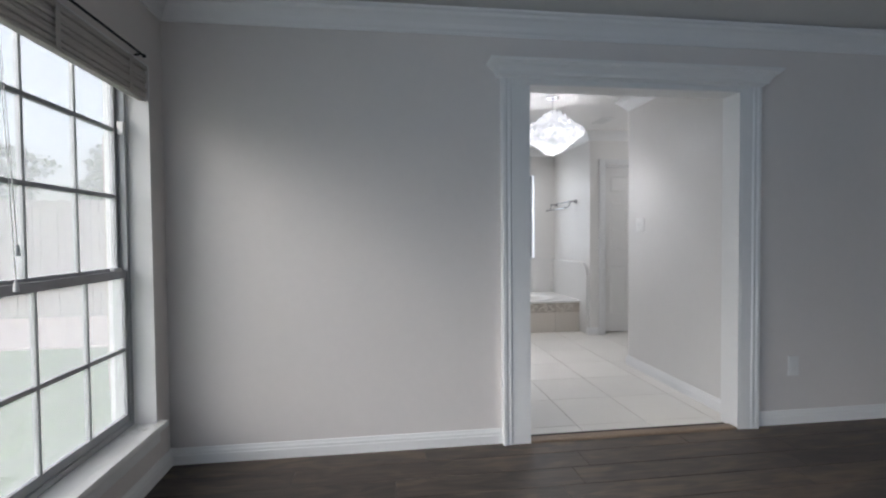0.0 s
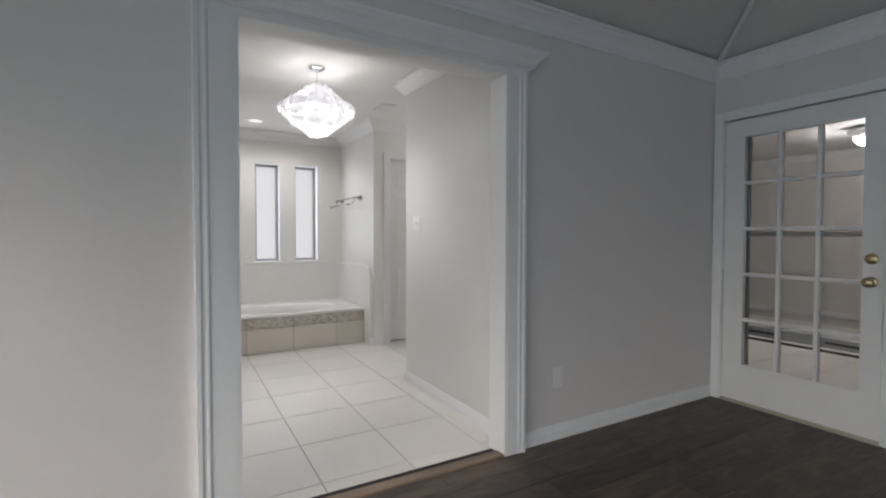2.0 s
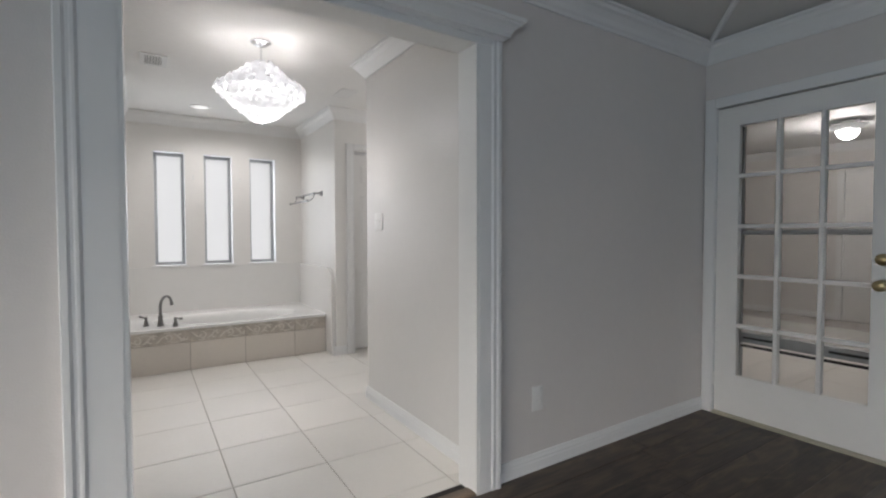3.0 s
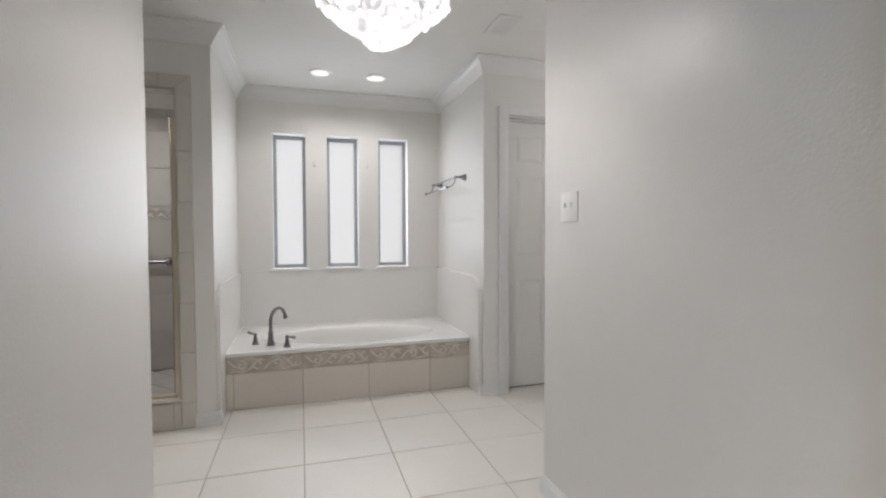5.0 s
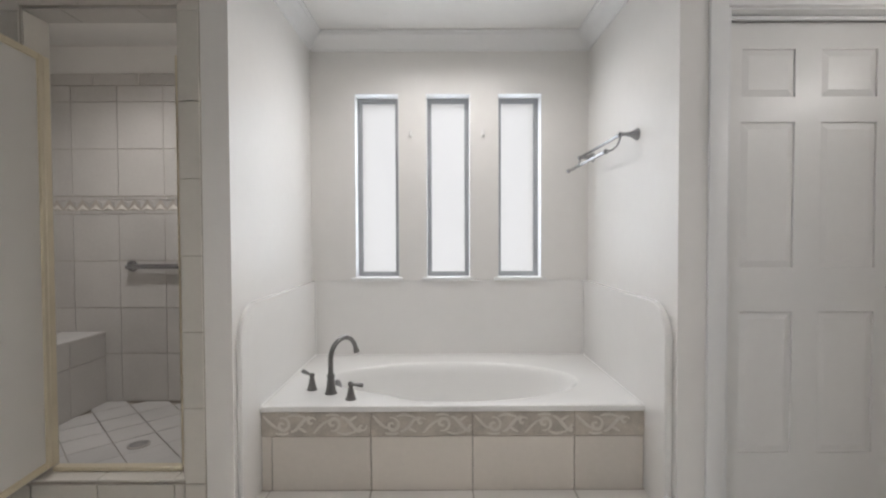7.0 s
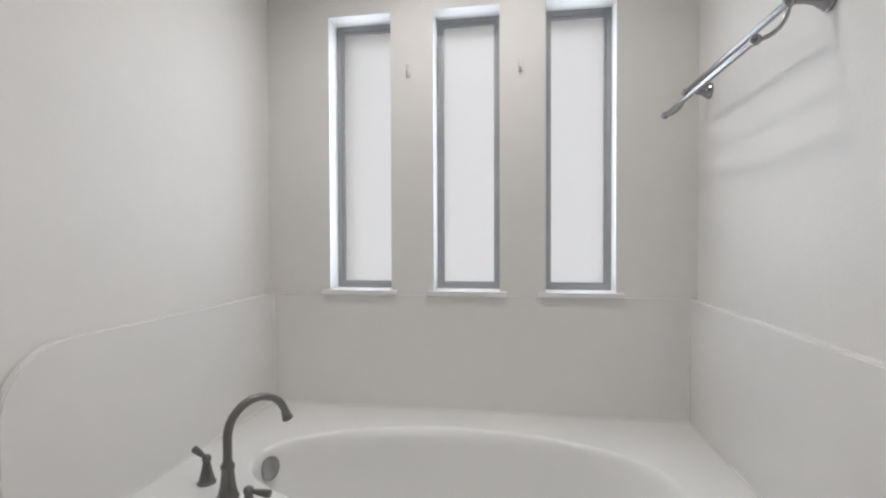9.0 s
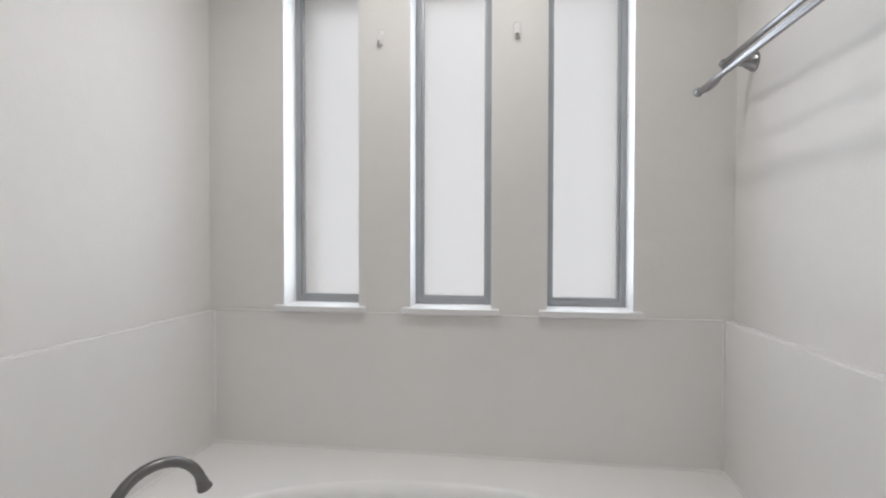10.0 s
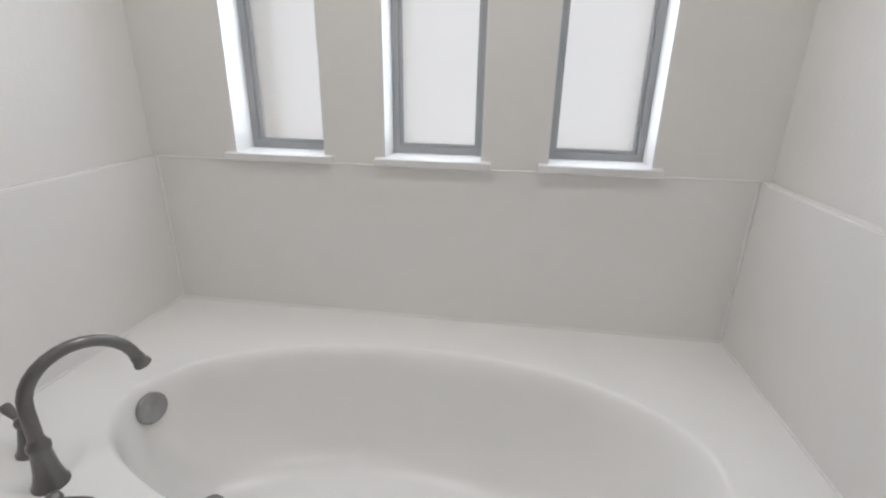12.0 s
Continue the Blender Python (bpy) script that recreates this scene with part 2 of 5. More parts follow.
IRON = material("black_iron", (0.03, 0.03, 0.032), 0.5, metal=0.4)
GLASS = glass_material("clear_glass")
FROST = glass_material("frosted_window_glass", 0.45)
OBSCURE = glass_material("obscure_shower_glass", 0.28, (0.93, 0.91, 0.87), 1.2, 0.5)
# Emission stands in for lamplight in the petals; lower ones have a near-black base.
PETAL = petal_material("emissive_crystal", (0.18, 0.34), 0.55, 0.10)
PETAL_TOP = petal_material("emissive_top_crystal", (0.17, 0.30), 0.72, 0.55)
SCREEN = screen_material("grey_insect_screen", 0.27)
VEILED = veiled_glass_material("veiled_window_glass", 0.38)
CAN_GLOW = glow_material("can_light_glow", (1, 0.99, 0.97), 0.42)
SKYGLOW = glow_material("overcast_sky_glow", (0.97, 0.975, 1.0), 0.352)
GRASS = material("lawn_grass", (0.065, 0.125, 0.03), 0.9, spread=0.4, scale=9, bump=0.9, bump_scale=60)
CONCRETE = material("pinkish_concrete", (0.42, 0.34, 0.31), 0.85, spread=0.1, scale=5, bump=0.4)
FENCEWOOD = material("weathered_fence_wood", (0.30, 0.27, 0.25), 0.85, spread=0.2, scale=8, bump=0.4, island=True, stretch=(6, 6, 0.6))
BRICK = material("pale_brick", (0.42, 0.33, 0.28), 0.85, spread=0.22, scale=14, bump=0.5, island=True)
STEEL_D = material("brushed_drain_steel", (0.62, 0.60, 0.57), 0.4, metal=0.7, spread=0.1, scale=40)
SILL_METAL = material("dull_sill_metal", (0.50, 0.47, 0.38), 0.5, metal=0.6, spread=0.15, scale=25)
FLUSH_GLOW = glow_material("flush_light_glow", (1, 0.98, 0.95), 0.30)
PAINT_C = material("beige_wall_paint", (0.68, 0.64, 0.60), 0.5, spread=0.03, scale=3, bump=0.2)


# ---- mesh tools ----
def box(x0, x1, y0, y1, z0, z1, bevel=0.0, segments=1, bm=None):
    bm = bm or bmesh.new()
    vs = [bm.verts.new((x, y, z)) for x in (x0, x1) for y in (y0, y1) for z in (z0, z1)]
    fs = [bm.faces.new([vs[i] for i in q]) for q in ((0, 1, 3, 2), (4, 6, 7, 5), (0, 4, 5, 1), (2, 3, 7, 6), (0, 2, 6, 4), (1, 5, 7, 3))]
    if bevel:
        edges = {e for f in fs for e in f.edges}
        bmesh.ops.bevel(bm, geom=list(edges), offset=bevel, segments=segments, affect="EDGES", profile=0.5)
    return bm


def solid(adds, subs=()):
    """A body of boxes (x0, x1, y0, y1, z0, z1) less other boxes, with outer faces only."""
    cuts = [sorted({round(b[k], 5) for b in (*adds, *subs) for k in (2 * a, 2 * a + 1)}) for a in range(3)]
    size = [len(c) - 1 for c in cuts]

    def inside(i, j, k):
        if not (0 <= i < size[0] and 0 <= j < size[1] and 0 <= k < size[2]):
            return False
        c = [(cuts[a][n] + cuts[a][n + 1]) / 2 for a, n in enumerate((i, j, k))]
        hit = lambda b: all(b[2 * a] < c[a] < b[2 * a + 1] for a in range(3))
        return any(map(hit, adds)) and not any(map(hit, subs))

    bm, seen = bmesh.new(), {}

    def vert(i, j, k):
        if (i, j, k) not in seen:
            seen[i, j, k] = bm.verts.new((cuts[0][i], cuts[1][j], cuts[2][k]))
        return seen[i, j, k]

    for i in range(size[0]):
        for j in range(size[1]):
            for k in range(size[2]):
                if not inside(i, j, k):
                    continue
                for d, q in (((-1, 0, 0), ((0, 0, 0), (0, 0, 1), (0, 1, 1), (0, 1, 0))), ((1, 0, 0), ((1, 0, 0), (1, 1, 0), (1, 1, 1), (1, 0, 1))),
                             ((0, -1, 0), ((0, 0, 0), (1, 0, 0), (1, 0, 1), (0, 0, 1))), ((0, 1, 0), ((0, 1, 0), (0, 1, 1), (1, 1, 1), (1, 1, 0))),
                             ((0, 0, -1), ((0, 0, 0), (0, 1, 0), (1, 1, 0), (1, 0, 0))), ((0, 0, 1), ((0, 0, 1), (1, 0, 1), (1, 1, 1), (0, 1, 1)))):
                    if not inside(i + d[0], j + d[1], k + d[2]):
                        bm.faces.new([vert(i + a, j + b, k + c) for a, b, c in q])
    return bm


def tube(points, radii, sides=12, bm=None, flat=1.0):
    """A round bar along points; radii one number or one for each point."""
    bm = bm or bmesh.new()
    pts = [Vector(p) for p in points]
    radii = [radii] * len(pts) if isinstance(radii, (int, float)) else radii
    rings, up = [], None
    for i, p in enumerate(pts):
        d = (pts[min(i + 1, len(pts) - 1)] - pts[max(i - 1, 0)]).normalized()
        if up is None:
            up = d.orthogonal().normalized()
        up = (up - d * up.dot(d)).normalized()
        side = d.cross(up)
        rings.append([bm.verts.new(p + radii[i] * (math.cos(a) * up + flat * math.sin(a) * side)) for a in (2 * math.pi * k / sides for k in range(sides))])
    for a, b in zip(rings, rings[1:]):
        for k in range(sides):
            bm.faces.new((a[k], a[(k + 1) % sides], b[(k + 1) % sides], b[k]))
    bm.faces.new(rings[0][::-1])
    bm.faces.new(rings[-1])
    return bm


def lathe(base, axis, profile, sides=20, bm=None):
    """A turned body: profile rows (distance along axis, radius)."""
    axis = Vector(axis).normalized()
    return tube([Vector(base) + axis * max(d, 0) for d, _ in profile], [max(r, 1e-4) for _, r in profile], sides, bm) if all(b[0] > a[0] for a, b in zip(profile, profile[1:])) else None


def ball(p, r, bm=None, sides=12):
    rows = 8
    return tube([Vector(p) + Vector((0, 0, -r * math.cos(math.pi * k / rows))) for k in range(rows + 1)], [max(r * math.sin(math.pi * k / rows), 1e-4) for k in range(rows + 1)], sides, bm)


def moulding(path, profile, closed=False):
    """A trim strip: profile rows (out, z) swept along a plan path with mitred corners; out is to the left of the way."""
    bm = bmesh.new()
    pts = [Vector(p) for p in path]
    count = len(pts)
    segs = [(pts[(i + 1) % count] - pts[i]).normalized() for i in range(count if closed else count - 1)]
    left = [Vector((-d.y, d.x)) for d in segs]
    rings = []
    for i, p in enumerate(pts):
        a = left[i - 1] if (i > 0 or closed) else left[i]
        b = left[i % len(left)] if (i < len(left) or closed) else left[i - 1]
        m = (a + b) / (1 + a.dot(b))
        rings.append([bm.verts.new((p.x + m.x * o, p.y + m.y * o, z)) for o, z in profile])
    pairs = list(zip(rings, rings[1:])) + ([(rings[-1], rings[0])] if closed else [])
    k = len(profile)
    for a, b in pairs:
        for j in range(k):
            bm.faces.new((a[j], a[(j + 1) % k], b[(j + 1) % k], b[j]))
    if not closed:
        bm.faces.new(rings[0])
        bm.faces.new(rings[-1][::-1])
    return bm


def mesh_of(name, bm, mat, smooth=False):
    bmesh.ops.recalc_face_normals(bm, faces=bm.faces)
    me = bpy.data.meshes.new(name)
    bm.to_mesh(me)
    bm.free()
    me.materials.append(mat)
    if smooth:
        me.polygons.foreach_set("use_smooth", [True] * len(me.polygons))
        me.set_sharp_from_angle(angle=radians(40))
    return me


def structure(name, bm, mat, label="", category=""):
    return tagged(new(name, mesh_of(name, bm, mat)), label, category, kind="structure")


def thing(name, bm, mat, label, category, group="", smooth=True):
    return tagged(new(name, mesh_of(name, bm, mat, smooth)), label, category, group)


def holder(name, at, label, category, group="", kind=""):
    ob = new(name)
    ob.location = at
    ob.empty_display_size = 0.1
    return tagged(ob, label, category, group, kind)


def part(name, bm, mat, parent, label="", smooth=True):
    ob = new(name, mesh_of(name, bm, mat, smooth))
    ob.parent = parent
    if parent.type == "EMPTY":
        ob.matrix_parent_inverse = Matrix.Translation(parent.location).inverted()
    return tagged(ob, label)


def piece(name, mesh, at, parent, size=(1, 1, 1), turn=None):
    """One of many alike pieces on shared mesh data, placed in world metres."""
    ob = new(name, mesh)
    ob.parent = parent
    base = Matrix.Translation(parent.location) if parent.type == "EMPTY" else Matrix()
    ob.matrix_parent_inverse = base.inverted()
    ob.matrix_basis = Matrix.Translation(at) @ (turn or Matrix()) @ Matrix.Diagonal((*size, 1))
    return ob


# ---- lounge shell ----
XL, XR, YA, YBACK = -1.128, 4.04, 2.375, -3.0     # inner faces of the lounge
ZW = 0.018                                         # wood floor
TOP = 2.44                                         # bathroom ceiling
OPEN = (0.802, 2.125, 2.062)                        # cased opening: x from, x to, height
YJ = 2.478                                         # back of the jamb
HL, HR = 0.666, 2.244                              # hall walls
YHL, YHR = 3.906, 3.855                             # where they end
AL, AR = 0.68, 2.464                               # tub alcove side walls
YS = 5.145                                         # face of the shower wall and the door wall
YB = 6.308                                         # back wall of the alcove

structure("wall_divider", solid([(XL - 0.2, XR + 0.14, YA, YJ, -0.1, 2.66)], [(OPEN[0], OPEN[1], YA - 1, YJ + 1, -0.2, OPEN[2])]), PAINT_A, "greige painted wall around a wide cased opening", "wall")
_w = WIN_L
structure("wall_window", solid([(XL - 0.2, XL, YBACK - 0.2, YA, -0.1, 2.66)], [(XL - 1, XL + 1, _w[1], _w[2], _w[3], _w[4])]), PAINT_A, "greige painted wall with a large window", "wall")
FD = (1.408, 2.291, 2.012)
structure("wall_french_door", solid([(XR, XR + 0.14, YBACK - 0.2, YA, -0.1, 2.66)], [(XR - 1, XR + 1, FD[0] - 0.012, FD[1] + 0.012, -0.2, FD[2] + 0.012)]), PAINT_A, "greige painted wall with a glazed door", "wall")
structure("wall_rear", box(XL - 0.2, XR + 0.14, YBACK - 0.2, YBACK, -0.1, 2.66), PAINT_A, "greige painted wall", "wall")
structure("subfloor", box(XL - 0.2, XR + 0.14, YBACK - 0.2, YJ, -0.14, ZW - 0.012), PLANK_GAP, "dark floor under the planks", "floor")


def hip_ceiling():
    z0, rise = 2.435, 0.27
    half = (XR - XL) / 2
    xm, top = (XL + XR) / 2, z0 + rise * half
    bm = bmesh.new()
    pairs = []
    for d in (0.0, 0.12):
        c = [(XL - d, YBACK - d, z0), (XR + d, YBACK - d, z0), (XR + d, YA + d, z0), (XL - d, YA + d, z0), (xm, YBACK + half, top + d), (xm, YA - half, top + d)]
        v = [bm.verts.new(p) for p in c]
        for q in ((0, 1, 4), (1, 2, 5, 4), (2, 3, 5), (3, 0, 4, 5)):
            bm.faces.new([v[i] for i in q])
        pairs.append(v)
    for i in range(4):
        bm.faces.new((pairs[0][i], pairs[0][(i + 1) % 4], pairs[1][(i + 1) % 4], pairs[1][i]))
    return bm


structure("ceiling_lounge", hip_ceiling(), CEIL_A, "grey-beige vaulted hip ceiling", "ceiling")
_rise = 0.27
for _cx, _cy, _sx, _sy in ((XR, YA, -1, -1), (XL, YA, 1, -1)):
    _a, _b = Vector((_cx + _sx * 0.06, _cy + _sy * 0.06, 2.435 + 0.06 * _rise - 0.010)), Vector((_cx + _sx * 2.5, _cy + _sy * 2.5, 2.435 + 2.5 * _rise - 0.010))
    structure("trim_hip", tube([_a, _b], 0.026, 8, flat=0.6), TRIM, "white strip along the ceiling hip", "trim")

CROWN = [(0, 2.320), (0.010, 2.320), (0.014, 2.333), (0.024, 2.345), (0.034, 2.367), (0.052, 2.391), (0.066, 2.403), (0.070, 2.419), (0.082, 2.425), (0.082, 2.439), (0, 2.439)]
structure("trim_crown_lounge", moulding([(XR, YA), (XL, YA), (XL, YBACK), (XR, YBACK)], CROWN, True), TRIM, "white crown moulding", "trim")
BASE = [(0, 0), (0.016, 0), (0.016, 0.048), (0.013, 0.054), (0.013, 0.064), (0.009, 0.072), (0.006, 0.084), (0, 0.086)]
base_at = lambda z: [(o, z + h) for o, h in BASE]
CAS_O = (0.655, 2.249)
structure("baseboard_lounge", moulding([(CAS_O[0], YA), (XL, YA), (XL, YBACK), (XR, YBACK), (XR, FD[0] - 0.078)], base_at(ZW)), TRIM, "white stepped baseboard", "baseboard")
structure("baseboard_corner", moulding([(XR, FD[1] + 0.078), (XR, YA), (CAS_O[1], YA)], base_at(ZW)), TRIM, "white stepped baseboard", "baseboard")


# ---- cased opening ----
def cased_opening():
    door = holder("trim_opening", ((OPEN[0] + OPEN[1]) / 2, YA, 0), "wide white cased opening with a crown header", "opening", kind="structure")
    for s, x0, x1 in ((-1, CAS_O[0], OPEN[0]), (1, CAS_O[1], OPEN[1])):
        prof_x = [(x0, 0.042), (x0 - s * 0.004, 0.046), (x0 - s * 0.020, 0.046), (x0 - s * 0.028, 0.0415), (x0 - s * 0.036, 0.0415), (x0 - s * 0.041, 0.0435), (x0 - s * 0.048, 0.0435), (x0 - s * 0.056, 0.038), (x1, 0.038), (x1, 0.0), (x0, 0.0)]
        bm = bmesh.new()
        lo, hi = [[bm.verts.new((x, YA - d, z)) for x, d in prof_x] for z in (ZW, OPEN[2] + 0.05)]
        n = len(prof_x)
        for i in range(n):
            bm.faces.new((lo[i], lo[(i + 1) % n], hi[(i + 1) % n], hi[i]))
        bm.faces.new(lo), bm.faces.new(hi)
        part("casing", bm, TRIM, door, smooth=False)
        j0, j1 = (x1, x1 + 0.014) if s < 0 else (x1 - 0.014, x1)
        part("jamb", box(j0, j1, YA - 0.036, YJ + 0.004, ZW, OPEN[2] - 0.014), TRIM, door, smooth=False)
    part("head_jamb", box(OPEN[0], OPEN[1], YA - 0.036, YJ + 0.004, OPEN[2] - 0.014, OPEN[2]), TRIM, door, smooth=False)
    part("frieze", box(CAS_O[0] + 0.004, CAS_O[1] - 0.004, YA - 0.0405, YA, OPEN[2] - 0.0125, OPEN[2] + 0.06), TRIM, door, smooth=False)
    z = OPEN[2] + 0.018
    prof = [(0, z), (0.022, z), (0.028, z + 0.008), (0.044, z + 0.013), (0.047, z + 0.028), (0.062, z + 0.050), (0.080, z + 0.062), (0.084, z + 0.070), (0.094, z + 0.074), (0.098, z + 0.088), (0, z + 0.088)]
    part("header_crown", moulding([(CAS_O[1] - 0.02, YA), (CAS_O[1] - 0.02, YA - 0.030), (CAS_O[0] + 0.02, YA - 0.030), (CAS_O[0] + 0.02, YA)][::-1], [(-o, h) for o, h in prof]), TRIM, door, smooth=False)
    return door


cased_opening()
thing("threshold_strip", moulding([(OPEN[0] + 0.001, 2.340), (OPEN[1] - 0.001, 2.340)], [(0, ZW - 0.002), (0.0, ZW + 0.006), (0.008, ZW + 0.011), (0.070, ZW + 0.009), (0.098, 0.008), (0.105, 0.004), (0.105, -0.004), (0.02, -0.004)]), STRIP, "dark wooden threshold strip between planks and tile", "threshold", smooth=False)


# ---- bathroom shell ----
# End walls out of view, drawn in close to bounce more light.
X0, X1 = -0.80, 3.78
structure("wall_hall_left", box(X0, HL, YJ, YHL, -0.1, TOP), PAINT_H, "unseen cream wall drawn in to bounce light with orange-peel texture", "wall")
structure("wall_hall_right", box(HR, X1, YJ, YHR, -0.1, TOP), PAINT_H, "unseen cream wall drawn in to bounce light with orange-peel texture", "wall")
structure("wall_bath_left", box(X0 - 0.12, X0, YHL - 0.3, YS, -0.1, TOP), PAINT_B, "unseen cream wall drawn in to bounce light", "wall")
structure("wall_bath_right", box(X1, X1 + 0.12, YHR - 0.3, 6.0, -0.1, TOP), PAINT_B, "unseen cream wall drawn in to bounce light", "wall")
SH = (-0.132, 0.487, 0.172, 2.058)                # shower opening
structure("wall_shower", solid([(-1.27, AL, YS, YS + 0.12, -0.1, TOP)], [(SH[0], SH[1], YS - 1, YS + 1, SH[2], SH[3])]), PAINT_B, "unseen cream wall drawn in to bounce light around the shower opening", "wall")
structure("wall_alcove_left", box(0.56, AL, YS + 0.12, 6.62, -0.1, TOP), PAINT_B, "cream painted alcove wall", "wall")
BD = (2.653, 3.478, 2.045)
structure("wall_door", solid([(AR, X1, YS, YS + 0.13, -0.1, TOP)], [(BD[0], BD[1], YS - 1, YS + 1, -0.2, BD[2])]), PAINT_B, "unseen cream wall drawn in to bounce light with a panelled door", "wall")
structure("wall_alcove_right", box(AR, AR + 0.12, YS + 0.13, 6.62, -0.1, TOP), PAINT_B, "cream painted alcove wall", "wall")
WZ = (0.885, 2.070)
structure("wall_back", solid([(0.56, AR + 0.12, YB, 6.62, -0.1, TOP)], [(a, b, YB - 1, YB + 1, *WZ) for a, b in WINDOWS] + [(0.56, AL, YB - 1, 7, -1, 3), (AR, 3, YB - 1, 7, -1, 3)]), PAINT_B, "unseen cream wall drawn in to bounce light with three slim windows", "wall")
structure("wall_closet", box(AR + 0.12, X1, 5.9, 6.0, -0.1, TOP), PAINT_B, "wall behind the closed door", "wall")
structure("ceiling_bathroom", box(-1.40, X1 + 0.12, YJ, 6.7, TOP, TOP + 0.12), CEIL_B, "off-white bathroom ceiling", "ceiling")
structure("bath_subfloor", box(-1.40, X1 + 0.12, YA + 0.005, 6.7, -0.14, -0.005), GROUT, "grey grout bed under the tiles", "floor")

C2 = [(0, 2.335), (0.010, 2.335), (0.014, 2.346), (0.026, 2.362), (0.048, 2.392), (0.070, 2.412), (0.076, 2.424), (0.088, 2.428), (0.088, TOP - 0.001), (0, TOP - 0.001)]
structure("trim_crown_bath", moulding([(X0, YHL), (X0, YS), (AL, YS), (AL, YB), (AR, YB), (AR, YS), (X1, YS), (X1, YHR), (HR, YHR), (HR, YJ), (HL, YJ), (HL, YHL)], [(-o, z) for o, z in C2], True), TRIM, "white crown moulding", "trim")
structure("baseboard_hall_right", moulding([(HR, YJ), (HR, YHR), (X1, YHR)], [(o, z) for o, z in BASE]), TRIM, "white stepped baseboard", "baseboard")
structure("baseboard_hall_left", moulding([(X0, YHL), (HL, YHL), (HL, YJ)], [(o, z) for o, z in BASE]), TRIM, "white stepped baseboard", "baseboard")
structure("baseboard_pier_left", moulding([(0.565, YS), (AL + 0.018, YS), (AL + 0.018, YS + 0.03)], [(-o, z) for o, z in BASE]), TRIM, "white stepped baseboard", "baseboard")
structure("baseboard_pier_right", moulding([(AR - 0.018, YS + 0.03), (AR - 0.018, YS), (2.574, YS)], [(-o, z) for o, z in BASE]), TRIM, "white stepped baseboard", "baseboard")


# ---- lounge window ----
def lounge_window():
    x, y0, y1, z0, z1 = WIN_L
    win = holder("window_1", (x - 0.1, (y0 + y1) / 2, z0), "dark aluminium window with white grids and a white sill", "window", kind="structure")
    part("reveal_side", box(x - 0.2, x + 0.004, y1 - 0.012, y1, z0, z1), TRIM, win, smooth=False)
    part("reveal_side", box(x - 0.2, x + 0.004, y0, y0 + 0.012, z0, z1), TRIM, win, smooth=False)
    part("reveal_head", box(x - 0.2, x + 0.004, y0 + 0.012, y1 - 0.012, z1 - 0.012, z1), TRIM, win, smooth=False)
    part("window_sill", box(x - 0.12, x + 0.042, y0 - 0.03, y1 + 0.036, z0 - 0.030, z0 + 0.004, 0.006, 2), TRIM, win, "white painted window stool")
    part("apron", box(x + 0.001, x + 0.012, y0 - 0.01, y1 + 0.01, z0 - 0.10, z0 - 0.031, 0.004), TRIM, win)
    a, b, zl, zm, zt = y0 + 0.012, y1 - 0.012, z0 + 0.004, 1.038, z1 - 0.012
    fx = x - 0.118
    part("frame", solid([(fx - 0.05, fx + 0.02, a, b, zl, zt)], [(fx - 1, fx + 1, a + 0.022, b - 0.022, zl + 0.025, zt - 0.025)]), ALU_PALE, win, smooth=False)
    for name, sx, lo, hi, bar in (("upper_sash", fx - 0.025, zm - 0.005, zt - 0.027, (1.406, 1.721)), ("lower_sash", fx + 0.002, zl + 0.027, zm + 0.018, (0.678,))):
        sash = part(name, solid([(sx - 0.012, sx + 0.012, a + 0.024, b - 0.024, lo, hi)], [(sx - 1, sx + 1, a + 0.045, b - 0.045, lo + 0.036, hi - 0.036)]), ALU, win, smooth=False)
        part("pane", box(sx - 0.003, sx + 0.003, a + 0.044, b - 0.044, lo + 0.035, hi - 0.035), VEILED, sash, smooth=False).visible_shadow = False
        y = b - 0.045 - 0.278
        while y > a + 0.06:
            part("muntin", box(sx - 0.009, sx + 0.009, y - 0.0065, y + 0.0065, lo + 0.030, hi - 0.030), ALU_PALE, sash, smooth=False)
            y -= 0.292
        for z in bar:
            part("muntin", box(sx - 0.0095, sx + 0.0095, a + 0.040, b - 0.040, z - 0.009, z + 0.009), ALU, sash, smooth=False)
    for y in (0.62, -0.62, -1.55):
        part("mullion", box(fx - 0.06, fx + 0.03, y - 0.03, y + 0.03, zl, zt), ALU_PALE, win, smooth=False)
    part("sash_latch", box(fx + 0.012, fx + 0.034, 2.06, 2.13, zm + 0.018, zm + 0.034, 0.004), ALU_PALE, win)
    part("spring_cover", box(fx + 0.0, fx + 0.028, b - 0.046, b - 0.024, 1.70, 1.76, 0.003), PLASTIC, win)
    return win


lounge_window()


